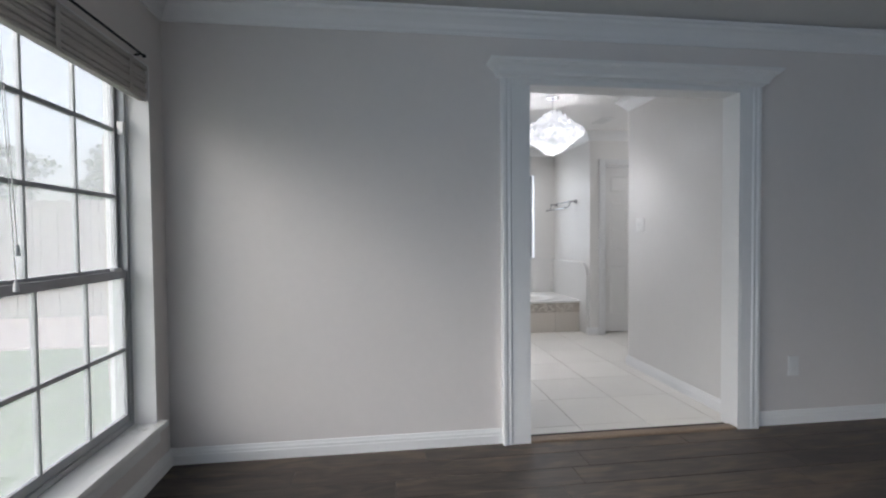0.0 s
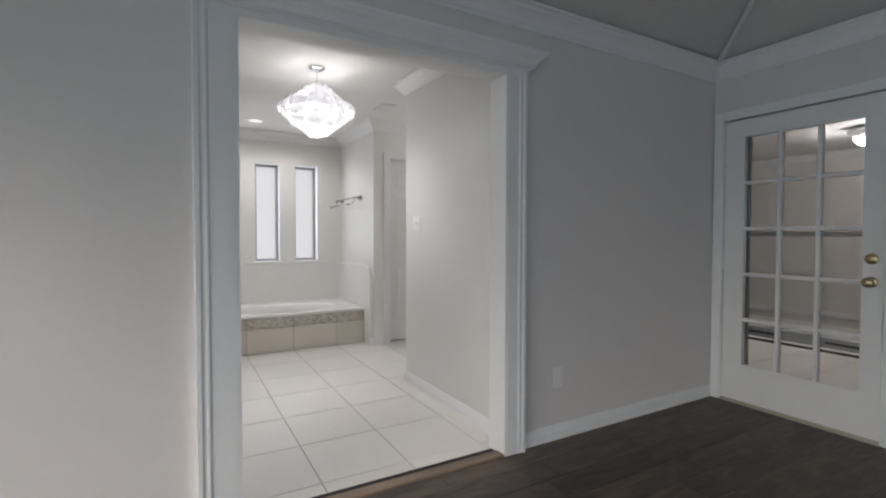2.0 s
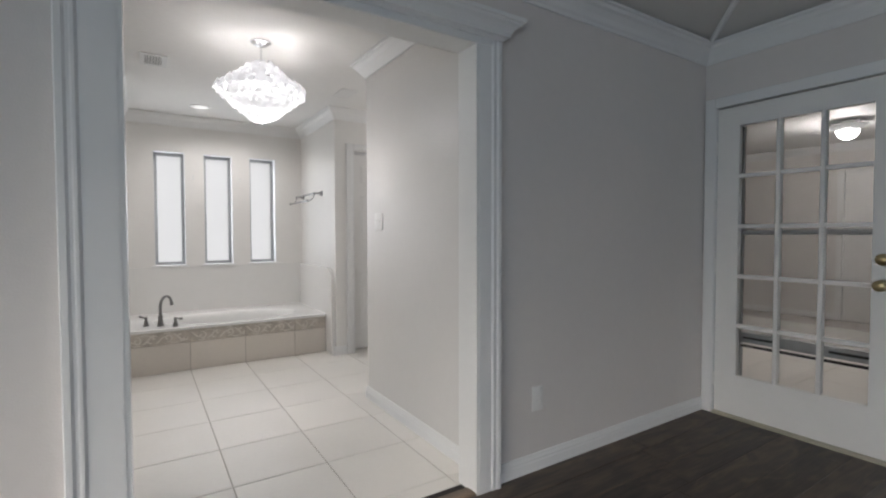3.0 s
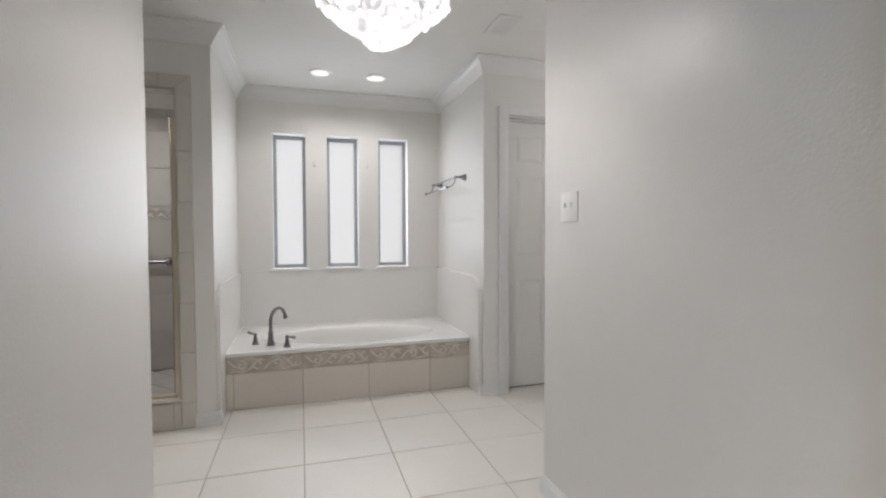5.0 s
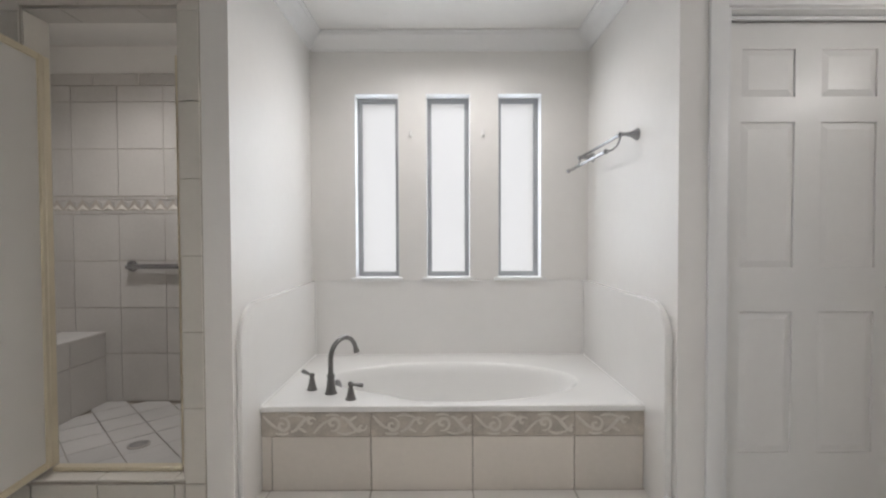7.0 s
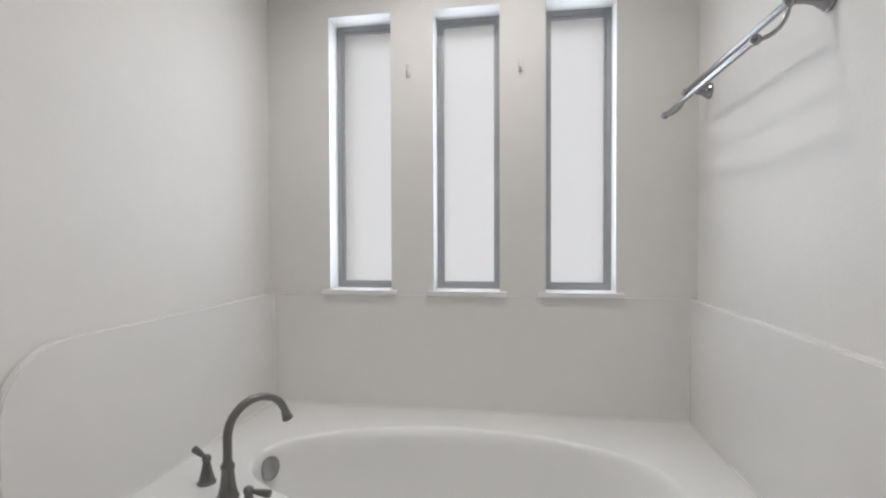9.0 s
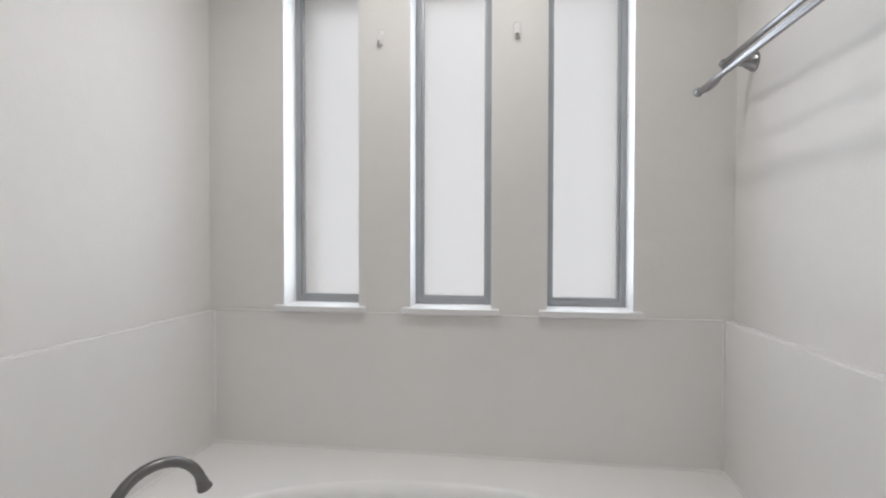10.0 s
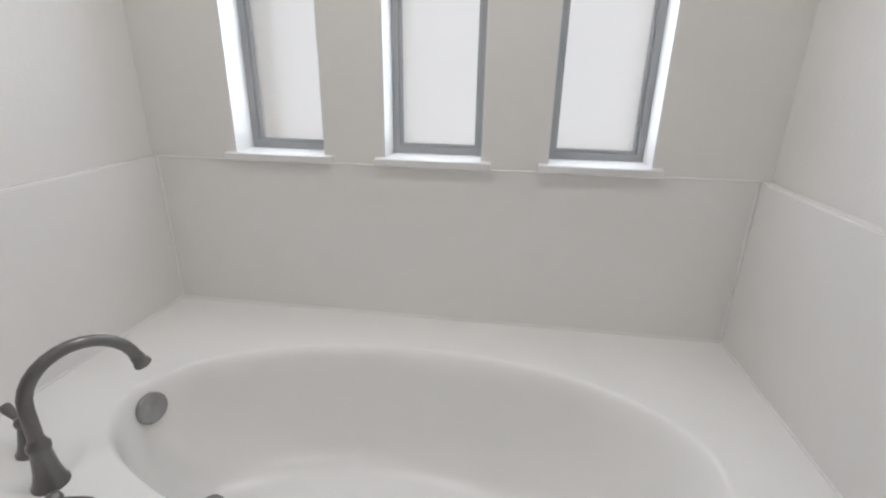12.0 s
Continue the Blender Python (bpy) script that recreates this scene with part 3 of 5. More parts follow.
def raised_blind():
    x, y0, y1, _, z1 = WIN_L
    blind = holder("woven_blind", (x - 0.02, (y0 + y1) / 2, 1.82), "raised cream woven wood blind in the window head", "blind")
    a, b = y0 + 0.015, y1 - 0.014
    part("headrail", box(x - 0.045, x + 0.004, a, b, 2.011, 2.037, 0.004), BLIND, blind)
    for k in range(6):
        z = 1.886 + k * 0.0208
        o = 0.005 * math.sin(k * 2.1)
        part("fold", box(x - 0.043, x + o, a + 0.003, b - 0.003, z, z + 0.0193, 0.005), BLIND, blind)
    part("bottom_bar", box(x - 0.040, x - 0.002, a + 0.003, b - 0.003, 1.867, 1.884, 0.004), BLIND, blind)
    for y in (2.05, 1.57, 0.90, 0.1, -0.8):
        part("lift_tape", box(x + 0.0055, x + 0.0070, y, y + 0.025, 1.869, 2.034), BLIND, blind, smooth=False)
    for y, z in ((1.310, 1.17), (1.300, 1.065)):
        part("cord", tube([(x + 0.012, y, 1.87), (x + 0.030, y + 0.002, 1.5), (x + 0.045, y, z + 0.02)], 0.0012, 6), PLASTIC, blind)
        part("cord_pull", tube([(x + 0.045, y, z + 0.02), (x + 0.045, y, z + 0.012), (x + 0.045, y, z - 0.012)], [0.003, 0.006, 0.008], 10), PLASTIC, blind)
    return blind


raised_blind()
_rod = holder("curtain_rod", (XL + 0.03, 0.3, 2.01), "thin black iron curtain rod on wall brackets", "curtain rod")
part("rod", tube([(XL + 0.028, -1.8, 2.055), (XL + 0.028, 2.13, 2.055)], 0.0055, 10), IRON, _rod)
part("end_cap", ball((XL + 0.028, 2.135, 2.055), 0.009), IRON, _rod)
for _y in (-1.7, 0.3, 2.105):
    part("bracket", tube([(XL, _y, 2.047), (XL + 0.015, _y, 2.049), (XL + 0.028, _y, 2.053)], 0.005, 8), IRON, _rod)


def paint_flakes():
    rng = random.Random(12)
    bm = bmesh.new()
    for k in range(26):
        x, y, s = XL + rng.uniform(-0.085, 0.02), 2.205 - abs(rng.gauss(0, 0.06)), rng.uniform(0.003, 0.010)
        a = rng.uniform(0, 6.28)
        box(-s, s, -s * 0.6, s * 0.6, 0, 0.0015, bm=bm)
        vs = list(bm.verts)[-8:]
        bmesh.ops.transform(bm, matrix=Matrix.Translation((x, min(y, 2.205), 0.3018)) @ Matrix.Rotation(a, 4, "Z"), verts=vs)
    return tagged(new("paint_flakes", mesh_of("paint_flakes", bm, CAULK)), "loose white paint flakes on the window sill", "debris", kind="stuff")


paint_flakes()

# ---- french door ----
def knob_set(parent, x, y, z, turn_lock, mat, way=-1):
    part("rosette", lathe((x, y, z), (way, 0, 0), [(0, 0.031), (0.006, 0.031), (0.010, 0.025), (0.013, 0.014)]), mat, parent)
    if turn_lock:
        part("lock_barrel", lathe((x + way * 0.012, y, z), (way, 0, 0), [(0, 0.022), (0.008, 0.022), (0.012, 0.016), (0.014, 0.005)]), mat, parent)
    else:
        part("door_knob", lathe((x + way * 0.012, y, z), (way, 0, 0), [(0, 0.012), (0.02, 0.011), (0.028, 0.022), (0.040, 0.029), (0.052, 0.027), (0.060, 0.016), (0.062, 0.002)]), mat, parent)


def french_door():
    y0, y1, zt = FD
    door = holder("door_1", (XR, (y0 + y1) / 2, 0), "closed white glazed door with fifteen panes and brass knob", "door", kind="structure")
    cw = 0.066
    for a, b in ((y0 - 0.008 - cw, y0 - 0.008), (y1 + 0.008, y1 + 0.008 + cw)):
        part("casing", box(XR - 0.018, XR, a, b, ZW, zt + 0.008 + cw, 0.004), TRIM, door)
    part("casing", box(XR - 0.0185, XR - 0.0005, y0 - 0.008, y1 + 0.008, zt + 0.008, zt + 0.008 + cw, 0.004), TRIM, door)
    for a, b in ((y0 - 0.0115, y0 - 0.004), (y1 + 0.004, y1 + 0.0115)):
        part("jamb", box(XR - 0.01, XR + 0.14, a, b, ZW, zt + 0.004), TRIM, door, smooth=False)
    part("threshold", box(XR - 0.02, XR + 0.14, y0 - 0.004, y1 + 0.004, ZW - 0.01, 0.036, 0.004), SILL_METAL, door, "dull pale metal door sill")
    g = (1.506, 2.160, 0.297, 1.890)
    d0, d1 = XR + 0.004, XR + 0.044
    part("leaf", solid([(d0, d1, y0, y1, 0.038, zt)], [(d0 - 1, d1 + 1, g[0], g[1], g[2], g[3])]), DOOR, door, smooth=False)
    ys = [g[0] + (g[1] - g[0]) * k / 3 for k in range(4)]
    zs = [g[2] + (g[3] - g[2]) * k / 5 for k in range(6)]
    bead = 0.012
    for y in ys[1:3]:
        part("muntin", box(d0 - 0.002, d1 + 0.002, y - bead, y + bead, g[2], g[3], 0.004), DOOR, door)
    for z in zs[1:5]:
        for j in range(3):
            part("muntin", box(d0 + 0.001, d1 - 0.001, ys[j] + (bead if j else 0), ys[j + 1] - (bead if j < 2 else 0), z - bead, z + bead, 0.003), DOOR, door)
    for i in range(5):
        for j in range(3):
            part("pane", box(d0 + 0.018, d0 + 0.022, ys[j] + 0.001, ys[j + 1] - 0.001, zs[i] + 0.001, zs[i + 1] - 0.001), GLASS, door, smooth=False)
    knob_set(door, d0, 1.462, 1.072, True, BRASS)
    knob_set(door, d0, 1.460, 0.940, False, BRASS)
    for z in (0.25, 1.0, 1.76):
        part("hinge", tube([(XR - 0.004, y1 + 0.003, z - 0.045), (XR - 0.004, y1 + 0.003, z + 0.045)], 0.006, 8), DOOR, door)
    return door


french_door()


# ---- room beyond the glazed door ----
BX = 9.0
structure("beyond_floor", box(XR + 0.14, BX, -1.5, 5.5, -0.14, -0.005), GROUT, "pale tiled floor of the next room", "floor")
structure("beyond_ceiling", box(XR + 0.14, BX + 0.1, -1.5, 5.5, TOP, TOP + 0.1), CEIL_B, "off-white ceiling of the next room", "ceiling")
structure("wall_beyond_far", box(BX, BX + 0.1, -1.5, 5.5, -0.1, TOP), PAINT_C, "beige wall of the next room", "wall")
structure("wall_beyond_north", box(XR + 0.14, BX, 5.5, 5.6, -0.1, TOP), PAINT_C, "beige wall of the next room", "wall")
structure("wall_beyond_south", box(XR + 0.14, BX, -1.6, -1.5, -0.1, TOP), PAINT_C, "beige wall of the next room", "wall")
structure("wall_beyond_side", box(XR + 0.141, 4.55, YA, 5.5, -0.1, TOP), PAINT_C, "beige wall of the next room", "wall")
structure("trim_crown_beyond", moulding([(BX, -1.5), (BX, 5.5)], C2), TRIM, "white crown moulding", "trim")
structure("baseboard_beyond", moulding([(BX, -1.5), (BX, 5.5)], BASE), TRIM, "white baseboard", "baseboard")


def panel_door(door, x, y, wide, mat_knob, face):
    """A six-panel door leaf; its plane is along x (face "y") or along y (face "x")."""
    cols = ((0.101, 0.325), (0.434, 0.668))
    rows = ((0.216, 0.816), (1.001, 1.608), (1.713, 1.910))
    height = 2.02

    def place(a0, a1, d0, d1, z0, z1):
        return (x + a0, x + a1, y + d0, y + d1, z0, z1) if face == "y" else (x - d1, x - d0, y + a0, y + a1, z0, z1)

    subs = [place(a, b, -1, 0.009, 0.012 + r, 0.012 + s) for a, b in cols for r, s in rows]
    leaf = part("leaf", solid([place(0, wide, 0, 0.036, 0.012, 0.012 + height)], subs), DOOR, door, smooth=False)
    for a, b in cols:
        for r, s in rows:
            bm = bmesh.new()
            lo, hi = [], []
            for inset, depth, store in ((0.001, 0.0088, lo), (0.030, 0.0022, hi)):
                q = place(a + inset, b - inset, depth, depth, 0.012 + r + inset, 0.012 + s - inset)
                if face == "y":
                    store += [bm.verts.new(p) for p in ((q[0], q[2], q[4]), (q[1], q[2], q[4]), (q[1], q[2], q[5]), (q[0], q[2], q[5]))]
                else:
                    store += [bm.verts.new(p) for p in ((q[0], q[2], q[4]), (q[0], q[3], q[4]), (q[0], q[3], q[5]), (q[0], q[2], q[5]))]
            for i in range(4):
                bm.faces.new((lo[i], lo[(i + 1) % 4], hi[(i + 1) % 4], hi[i]))
            bm.faces.new(hi)
            part("raised_panel", bm, DOOR, leaf, smooth=False)
    return leaf


_d3 = holder("door_3", (BX, 2.9, 0), "white six-panel door in the next room", "door", kind="structure")
panel_door(_d3, BX - 0.012, 2.35, 0.76, BRASS, "x")
for _a, _b, _z0, _z1 in ((2.27, 2.345, 0, 2.12), (3.115, 3.19, 0, 2.12), (2.345, 3.115, 2.04, 2.12)):
    part("casing", box(BX - 0.06, BX - 0.0005, _a, _b, _z0, _z1, 0.004), TRIM, _d3)
knob_set(_d3, BX - 0.05, 2.42, 1.08, True, BRONZE)
knob_set(_d3, BX - 0.05, 2.42, 0.95, False, BRONZE)

_fl = holder("flush_ceiling_light", (FLUSH[0], FLUSH[1], TOP), "lit round flush ceiling light with nickel rim", "ceiling light")
part("rim", lathe((FLUSH[0], FLUSH[1], TOP), (0, 0, -1), [(0, 0.15), (0.02, 0.17), (0.045, 0.172), (0.05, 0.165)], 28), NICKEL, _fl)
part("shade", lathe((FLUSH[0], FLUSH[1], TOP - 0.05), (0, 0, -1), [(0, 0.16), (0.02, 0.15), (0.045, 0.11), (0.06, 0.05), (0.064, 0.004)], 28), FLUSH_GLOW, _fl)


def storm_door():
    y0, y1, zt = FD
    door = holder("storm_door", (XR + 0.13, (y0 + y1) / 2, 0), "grey aluminium storm door behind the glazed door", "door")
    a, b = XR + 0.10, XR + 0.128
    part("frame", solid([(a, b, y0 + 0.002, y1 - 0.002, 0.04, zt - 0.002)], [(a - 1, b + 1, y0 + 0.09, y1 - 0.115, 0.16, zt - 0.1)]), ALU_PALE, door, smooth=False)
    bar = part("crossbar", box(a - 0.004, b + 0.004, y0 + 0.09, y1 - 0.115, 0.50, 0.565, 0.004), ALU_PALE, door)
    for k in range(2):
        part("slot", box(a - 0.007, a - 0.0035, y0 + 0.12 + k * 0.45, y0 + 0.30 + k * 0.45, 0.525, 0.54), DARK, bar, smooth=False)
    part("stop", box(a, b, y0 + 0.09, y1 - 0.115, 0.47, 0.482), DARK, door, smooth=False)
    part("insect_screen", box(a + 0.012, a + 0.014, y0 + 0.088, y1 - 0.113, 0.56, zt - 0.098), SCREEN, door, "fine grey insect screen", smooth=False)
    part("mid_rail", box(a, b, y0 + 0.09, y1 - 0.115, 1.20, 1.23, 0.003), ALU_PALE, door)
    return door


storm_door()


# ---- outlets and switches ----
def outlet(at, label):
    x, y, z = at
    o = holder("wall_outlet", at, label, "outlet")
    part("plate", box(x - 0.037, x + 0.037, y - 0.006, y, z - 0.062, z + 0.062, 0.003, 2), PLASTIC, o)
    for dz in (-0.021, 0.021):
        part("socket", box(x - 0.016, x + 0.016, y - 0.0085, y - 0.0055, z + dz - 0.013, z + dz + 0.013, 0.002), PLASTIC, o)
    return o


outlet((2.517, YA, 0.380), "white duplex wall outlet above the baseboard")


def switch_plate(at, face, label, gangs):
    x, y, z = at
    s = holder("light_switch", at, label, "switch")
    w = 0.037 if gangs == 1 else 0.062
    part("plate", box(x - 0.006, x, y - w, y + w, z - 0.06, z + 0.06, 0.003, 2), PLASTIC, s)
    for k in range(gangs):
        yy = y + (k - (gangs - 1) / 2) * 0.046
        part("toggle", box(x - 0.016, x - 0.005, yy - 0.005, yy + 0.005, z - 0.002, z + 0.016, 0.002), PLASTIC, s)
    return s


switch_plate((HR, 3.652, 1.292), "x", "white double light switch on the hall wall", 2)
switch_plate((XR, 1.17, 1.30), "x", "white light switch beside the glazed door", 1)


# ---- bathroom door ----
def bath_door():
    door = holder("door_2", ((BD[0] + BD[1]) / 2, YS, 0), "closed white six-panel door with a dark bronze knob", "door", kind="structure")
    for a, b in ((BD[0] - 0.077, BD[0] - 0.004), (BD[1] + 0.004, BD[1] + 0.077)):
        part("casing", box(a, b, YS - 0.018, YS, 0.0, BD[2] + 0.067, 0.005, 2), TRIM, door)
    part("casing", box(BD[0] - 0.004, BD[1] + 0.004, YS - 0.0175, YS - 0.0005, BD[2] + 0.004, BD[2] + 0.067, 0.005, 2), TRIM, door)
    for a, b in ((BD[0], BD[0] + 0.012), (BD[1] - 0.012, BD[1])):
        part("jamb", box(a, b, YS - 0.004, YS + 0.13, 0.0, BD[2]), TRIM, door, smooth=False)
    part("head_jamb", box(BD[0] + 0.012, BD[1] - 0.012, YS - 0.004, YS + 0.13, BD[2] - 0.006, BD[2] - 0.0002), TRIM, door, smooth=False)
    part("stop", box(BD[0] + 0.012, BD[1] - 0.012, YS + 0.045, YS + 0.062, BD[2] - 0.024, BD[2] - 0.007, 0.004), TRIM, door)
    panel_door(door, BD[0] + 0.014, YS + 0.092, BD[1] - BD[0] - 0.028, BRONZE, "y")
    x, y, z = 3.418, YS + 0.092, 0.932
    part("rosette", lathe((x, y, z), (0, -1, 0), [(0, 0.032), (0.005, 0.031), (0.010, 0.018)]), BRONZE, door)
    part("door_knob", lathe((x, y - 0.009, z), (0, -1, 0), [(0, 0.012), (0.022, 0.011), (0.030, 0.021), (0.042, 0.028), (0.054, 0.026), (0.062, 0.014), (0.064, 0.002)]), BRONZE, door)
    return door


bath_door()


# ---- bathtub ----
def bathtub():
    x0, x1, y0, y1, z = 0.702, 2.432, 5.365, YB - 0.012, 0.388
    cx, cy, a, b = 1.567, 5.768, 0.670, 0.342
    tub = holder("bathtub", (cx, cy, 0), "white drop-in oval bathtub in a tiled deck", "bathtub")
    n = 112
    bm = bmesh.new()
    rings = []
    # the square deck, then rings of the oval from the rim down to the bottom
    angles = sorted({2 * math.pi * k / n for k in range(n)} | {math.atan2(q - cy, p - cx) % (2 * math.pi) for p in (x0, x1) for q in (y0, y1)})

    def on_edge(t):
        c, s = math.cos(t), math.sin(t)
        far = min((x1 - cx) / c if c > 1e-9 else (x0 - cx) / c if c < -1e-9 else 1e9, (y1 - cy) / s if s > 1e-9 else (y0 - cy) / s if s < -1e-9 else 1e9)
        return cx + far * c, cy + far * s

    def oval(t, k, j):
        c, s = math.cos(t), math.sin(t)
        r = 1 / math.sqrt((c / (a * k)) ** 2 + (s / (b * j)) ** 2)
        d = math.degrees(t) % 360 - 212
        r *= 1 - 0.16 * math.exp(-((d / (26 if d < 0 else 20)) ** 2))   # the rim runs straighter beside the faucet
        return cx + r * c, cy + r * s

    rings.append([bm.verts.new((*on_edge(t), z - 0.026)) for t in angles])
    rings.append([bm.verts.new((*on_edge(t), z - 0.004)) for t in angles])
    inner = []
    for t in angles:
        px, py = on_edge(t)
        inner.append(bm.verts.new((min(max(px, x0 + 0.004), x1 - 0.004), min(max(py, y0 + 0.004), y1 - 0.004), z)))
    rings.append(inner)
    for k, j, dz in ((1.018, 1.032, 0.0), (1.006, 1.012, -0.002), (0.998, 0.996, -0.006), (0.990, 0.975, -0.014), (0.982, 0.950, -0.03), (0.975, 0.918, -0.06), (0.962, 0.885, -0.13), (0.93, 0.84, -0.21), (0.875, 0.785, -0.275), (0.80, 0.71, -0.32), (0.70, 0.58, -0.342), (0.45, 0.35, -0.35), (0.12, 0.1, -0.352)):
        # the far end slopes as a backrest
        rings.append([bm.verts.new((*oval(t, k * (1 - 0.22 * max(math.cos(t), 0) * min(-dz / 0.3, 1)), j), z + dz)) for t in angles])
    for p, q in zip(rings, rings[1:]):
        for i in range(len(angles)):
            bm.faces.new((p[i], p[(i + 1) % len(angles)], q[(i + 1) % len(angles)], q[i]))
    bm.faces.new(rings[-1])
    part("basin", bm, TUB, tub)
    part("overflow_plate", lathe((0.935, 5.826, 0.328), (0.94, -0.29, 0.13), [(0, 0.034), (0.008, 0.039), (0.016, 0.039), (0.020, 0.033), (0.022, 0.004)], 24), NICKEL, tub, "round nickel overflow plate")
    part("drain", lathe((1.07, 5.80, 0.052), (0.12, 0, 1), [(0, 0.038), (0.008, 0.036), (0.012, 0.030), (0.016, 0.012), (0.018, 0.002)], 24), NICKEL, tub, "round nickel drain stopper")
    return tub


bathtub()


def faucet():
    f = holder("tub_faucet", (0.978, 5.536, 0.388), "pewter gooseneck tub filler with two lever handles", "faucet")
    base, z0 = Vector((0.978, 5.541, 0.388)), 0.388
    way = Vector((0.53, 0.85, 0)).normalized()
    part("spout_base", lathe(base, (0, 0, 1), [(0, 0.030), (0.004, 0.030), (0.009, 0.026), (0.035, 0.0205), (0.075, 0.0165), (0.082, 0.019), (0.090, 0.019), (0.096, 0.0150), (0.104, 0.0125)], 24), PEWTER, f)
    r = 0.090
    pts = [base + Vector((0, 0, z)) for z in (0.098, 0.115, 0.135, 0.155)]
    c = base + way * r + Vector((0, 0, 0.166))
    for k in range(15):
        t = math.pi - k / 14 * math.radians(166)
        pts.append(c + way * (r * math.cos(t)) + Vector((0, 0, r * math.sin(t))))
    part("spout", tube(pts, [0.0122] * 5 + [0.0122 - 0.0012 * k / 13 for k in range(len(pts) - 5)], 16), PEWTER, f)
    d = (pts[-1] - pts[-2]).normalized()
    part("spout_tip", lathe(pts[-1] - d * 0.004, d, [(0, 0.0120), (0.006, 0.0135), (0.010, 0.0120), (0.022, 0.0165), (0.026, 0.0165), (0.028, 0.010)], 18), PEWTER, f)
    for p, lever in (((0.869, 5.603, z0), Vector((-0.80, 0.25, 0.28))), ((1.091, 5.458, z0), Vector((0.85, 0.12, -0.12)))):
        p = Vector(p)
        handle = part("handle", lathe(p, (0, 0, 1), [(0, 0.026), (0.004, 0.026), (0.008, 0.022), (0.030, 0.0165), (0.062, 0.0100), (0.066, 0.0125), (0.073, 0.0135), (0.080, 0.0105), (0.084, 0.003)], 22), PEWTER, f)
        q = p + Vector((0, 0, 0.071))
        u = lever.normalized()
        part("lever", tube([q, q + u * 0.012, q + u * 0.024, q + u * 0.045, q + u * 0.056, q + u * 0.059], [0.006, 0.0058, 0.0075, 0.0105, 0.0105, 0.006], 12), PEWTER, handle)
    return f


faucet()


# ---- tub surround panels ----
def side_panel(x0, x1, label):
    y0, y1, zt, r = YS + 0.030, YB - 0.001, 0.866, 0.155
    bm = bmesh.new()
    outline = [(y1, 0.0), (y0, 0.0)] + [(y0 + r - r * math.cos(k / 10 * math.pi / 2), zt - r + r * math.sin(k / 10 * math.pi / 2)) for k in range(11)] + [(y1, zt)]
    a, b = [[bm.verts.new((x, y, z)) for y, z in outline] for x in (x0, x1)]
    n = len(outline)
    for i in range(n):
        bm.faces.new((a[i], a[(i + 1) % n], b[(i + 1) % n], b[i]))
    bm.faces.new(a), bm.faces.new(b)
    bmesh.ops.recalc_face_normals(bm, faces=bm.faces)
    bmesh.ops.bevel(bm, geom=list(bm.edges), offset=0.004, segments=2, affect="EDGES")
    p = thing("surround_panel", bm, PANEL, label, "wall panel", "tub surround panels")
    xs = x1 if x0 < 1.5 else x0
    d = 0.003 if x0 < 1.5 else -0.003
    part("caulk_bead", tube([(xs + d, YB - 0.0135, 0.392), (xs + d, YB - 0.0135, 0.862)], 0.004, 8), CAULK, p, "white caulk bead")
    part("caulk_bead", tube([(xs + d * 0.6, 5.37, 0.390), (xs + d * 0.6, YB - 0.014, 0.390)], 0.0035, 8), CAULK, p, "white caulk bead")
    return p


side_panel(AL + 0.001, 0.702, "white glossy tub surround panel with a rounded corner")
side_panel(2.432, AR - 0.001, "white glossy tub surround panel with a rounded corner")
_bp = thing("surround_panel", box(0.703, 2.431, YB - 0.012, YB - 0.0005, 0.36, 0.864), PANEL, "white glossy tub surround panel below the windows", "wall panel", "tub surround panels")


part("cap_bead", tube([(0.70, YB - 0.010, 0.866), (2.434, YB - 0.010, 0.866)], 0.0035, 8), PANEL, _bp)
part("caulk_bead", tube([(0.705, YB - 0.014, 0.390), (2.429, YB - 0.014, 0.390)], 0.0035, 8), CAULK, _bp, "white caulk bead")


# ---- slim bath windows ----
def slim_window(a, b):
    z0, z1 = WZ
    w = holder("window_2", ((a + b) / 2, YB, z0), "slim frosted window in a deep white reveal", "window", "slim bath windows", "structure")
    part("window_sill", box(a - 0.022, b + 0.022, YB - 0.026, YB + 0.115, z0 - 0.020, z0 + 0.003, 0.003), TRIM, w)
    for p, q in ((a, a + 0.006), (b - 0.006, b)):
        part("reveal_side", box(p, q, YB + 0.0005, YB + 0.115, z0 + 0.003, z1 - 0.006), TRIM, w, smooth=False)
    part("reveal_head", box(a, b, YB + 0.0005, YB + 0.115, z1 - 0.006, z1), TRIM, w, smooth=False)
    y = YB + 0.112
    part("frame", solid([(a + 0.006, b - 0.006, y - 0.012, y + 0.03, z0 + 0.003, z1 - 0.006)], [(a + 0.026, b - 0.026, y - 1, y + 1, z0 + 0.024, z1 - 0.028)]), ALU_MID, w, smooth=False)
    part("inner_frame", solid([(a + 0.026, b - 0.026, y - 0.004, y + 0.02, z0 + 0.024, z1 - 0.028)], [(a + 0.034, b - 0.034, y - 1, y + 1, z0 + 0.032, z1 - 0.036)]), ALU_PALE, w, smooth=False)
    part("pane", box(a + 0.03, b - 0.03, y + 0.008, y + 0.014, z0 + 0.03, z1 - 0.032), FROST, w, "frosted glass pane", smooth=False).visible_shadow = False
    return w


for _a, _b in WINDOWS:
    slim_window(_a, _b)
structure("backdrop_sky", box(0.2, 2.9, 6.95, 6.97, 0.3, 2.9), SKYGLOW, "bright overcast sky behind the frosted glass", "sky")
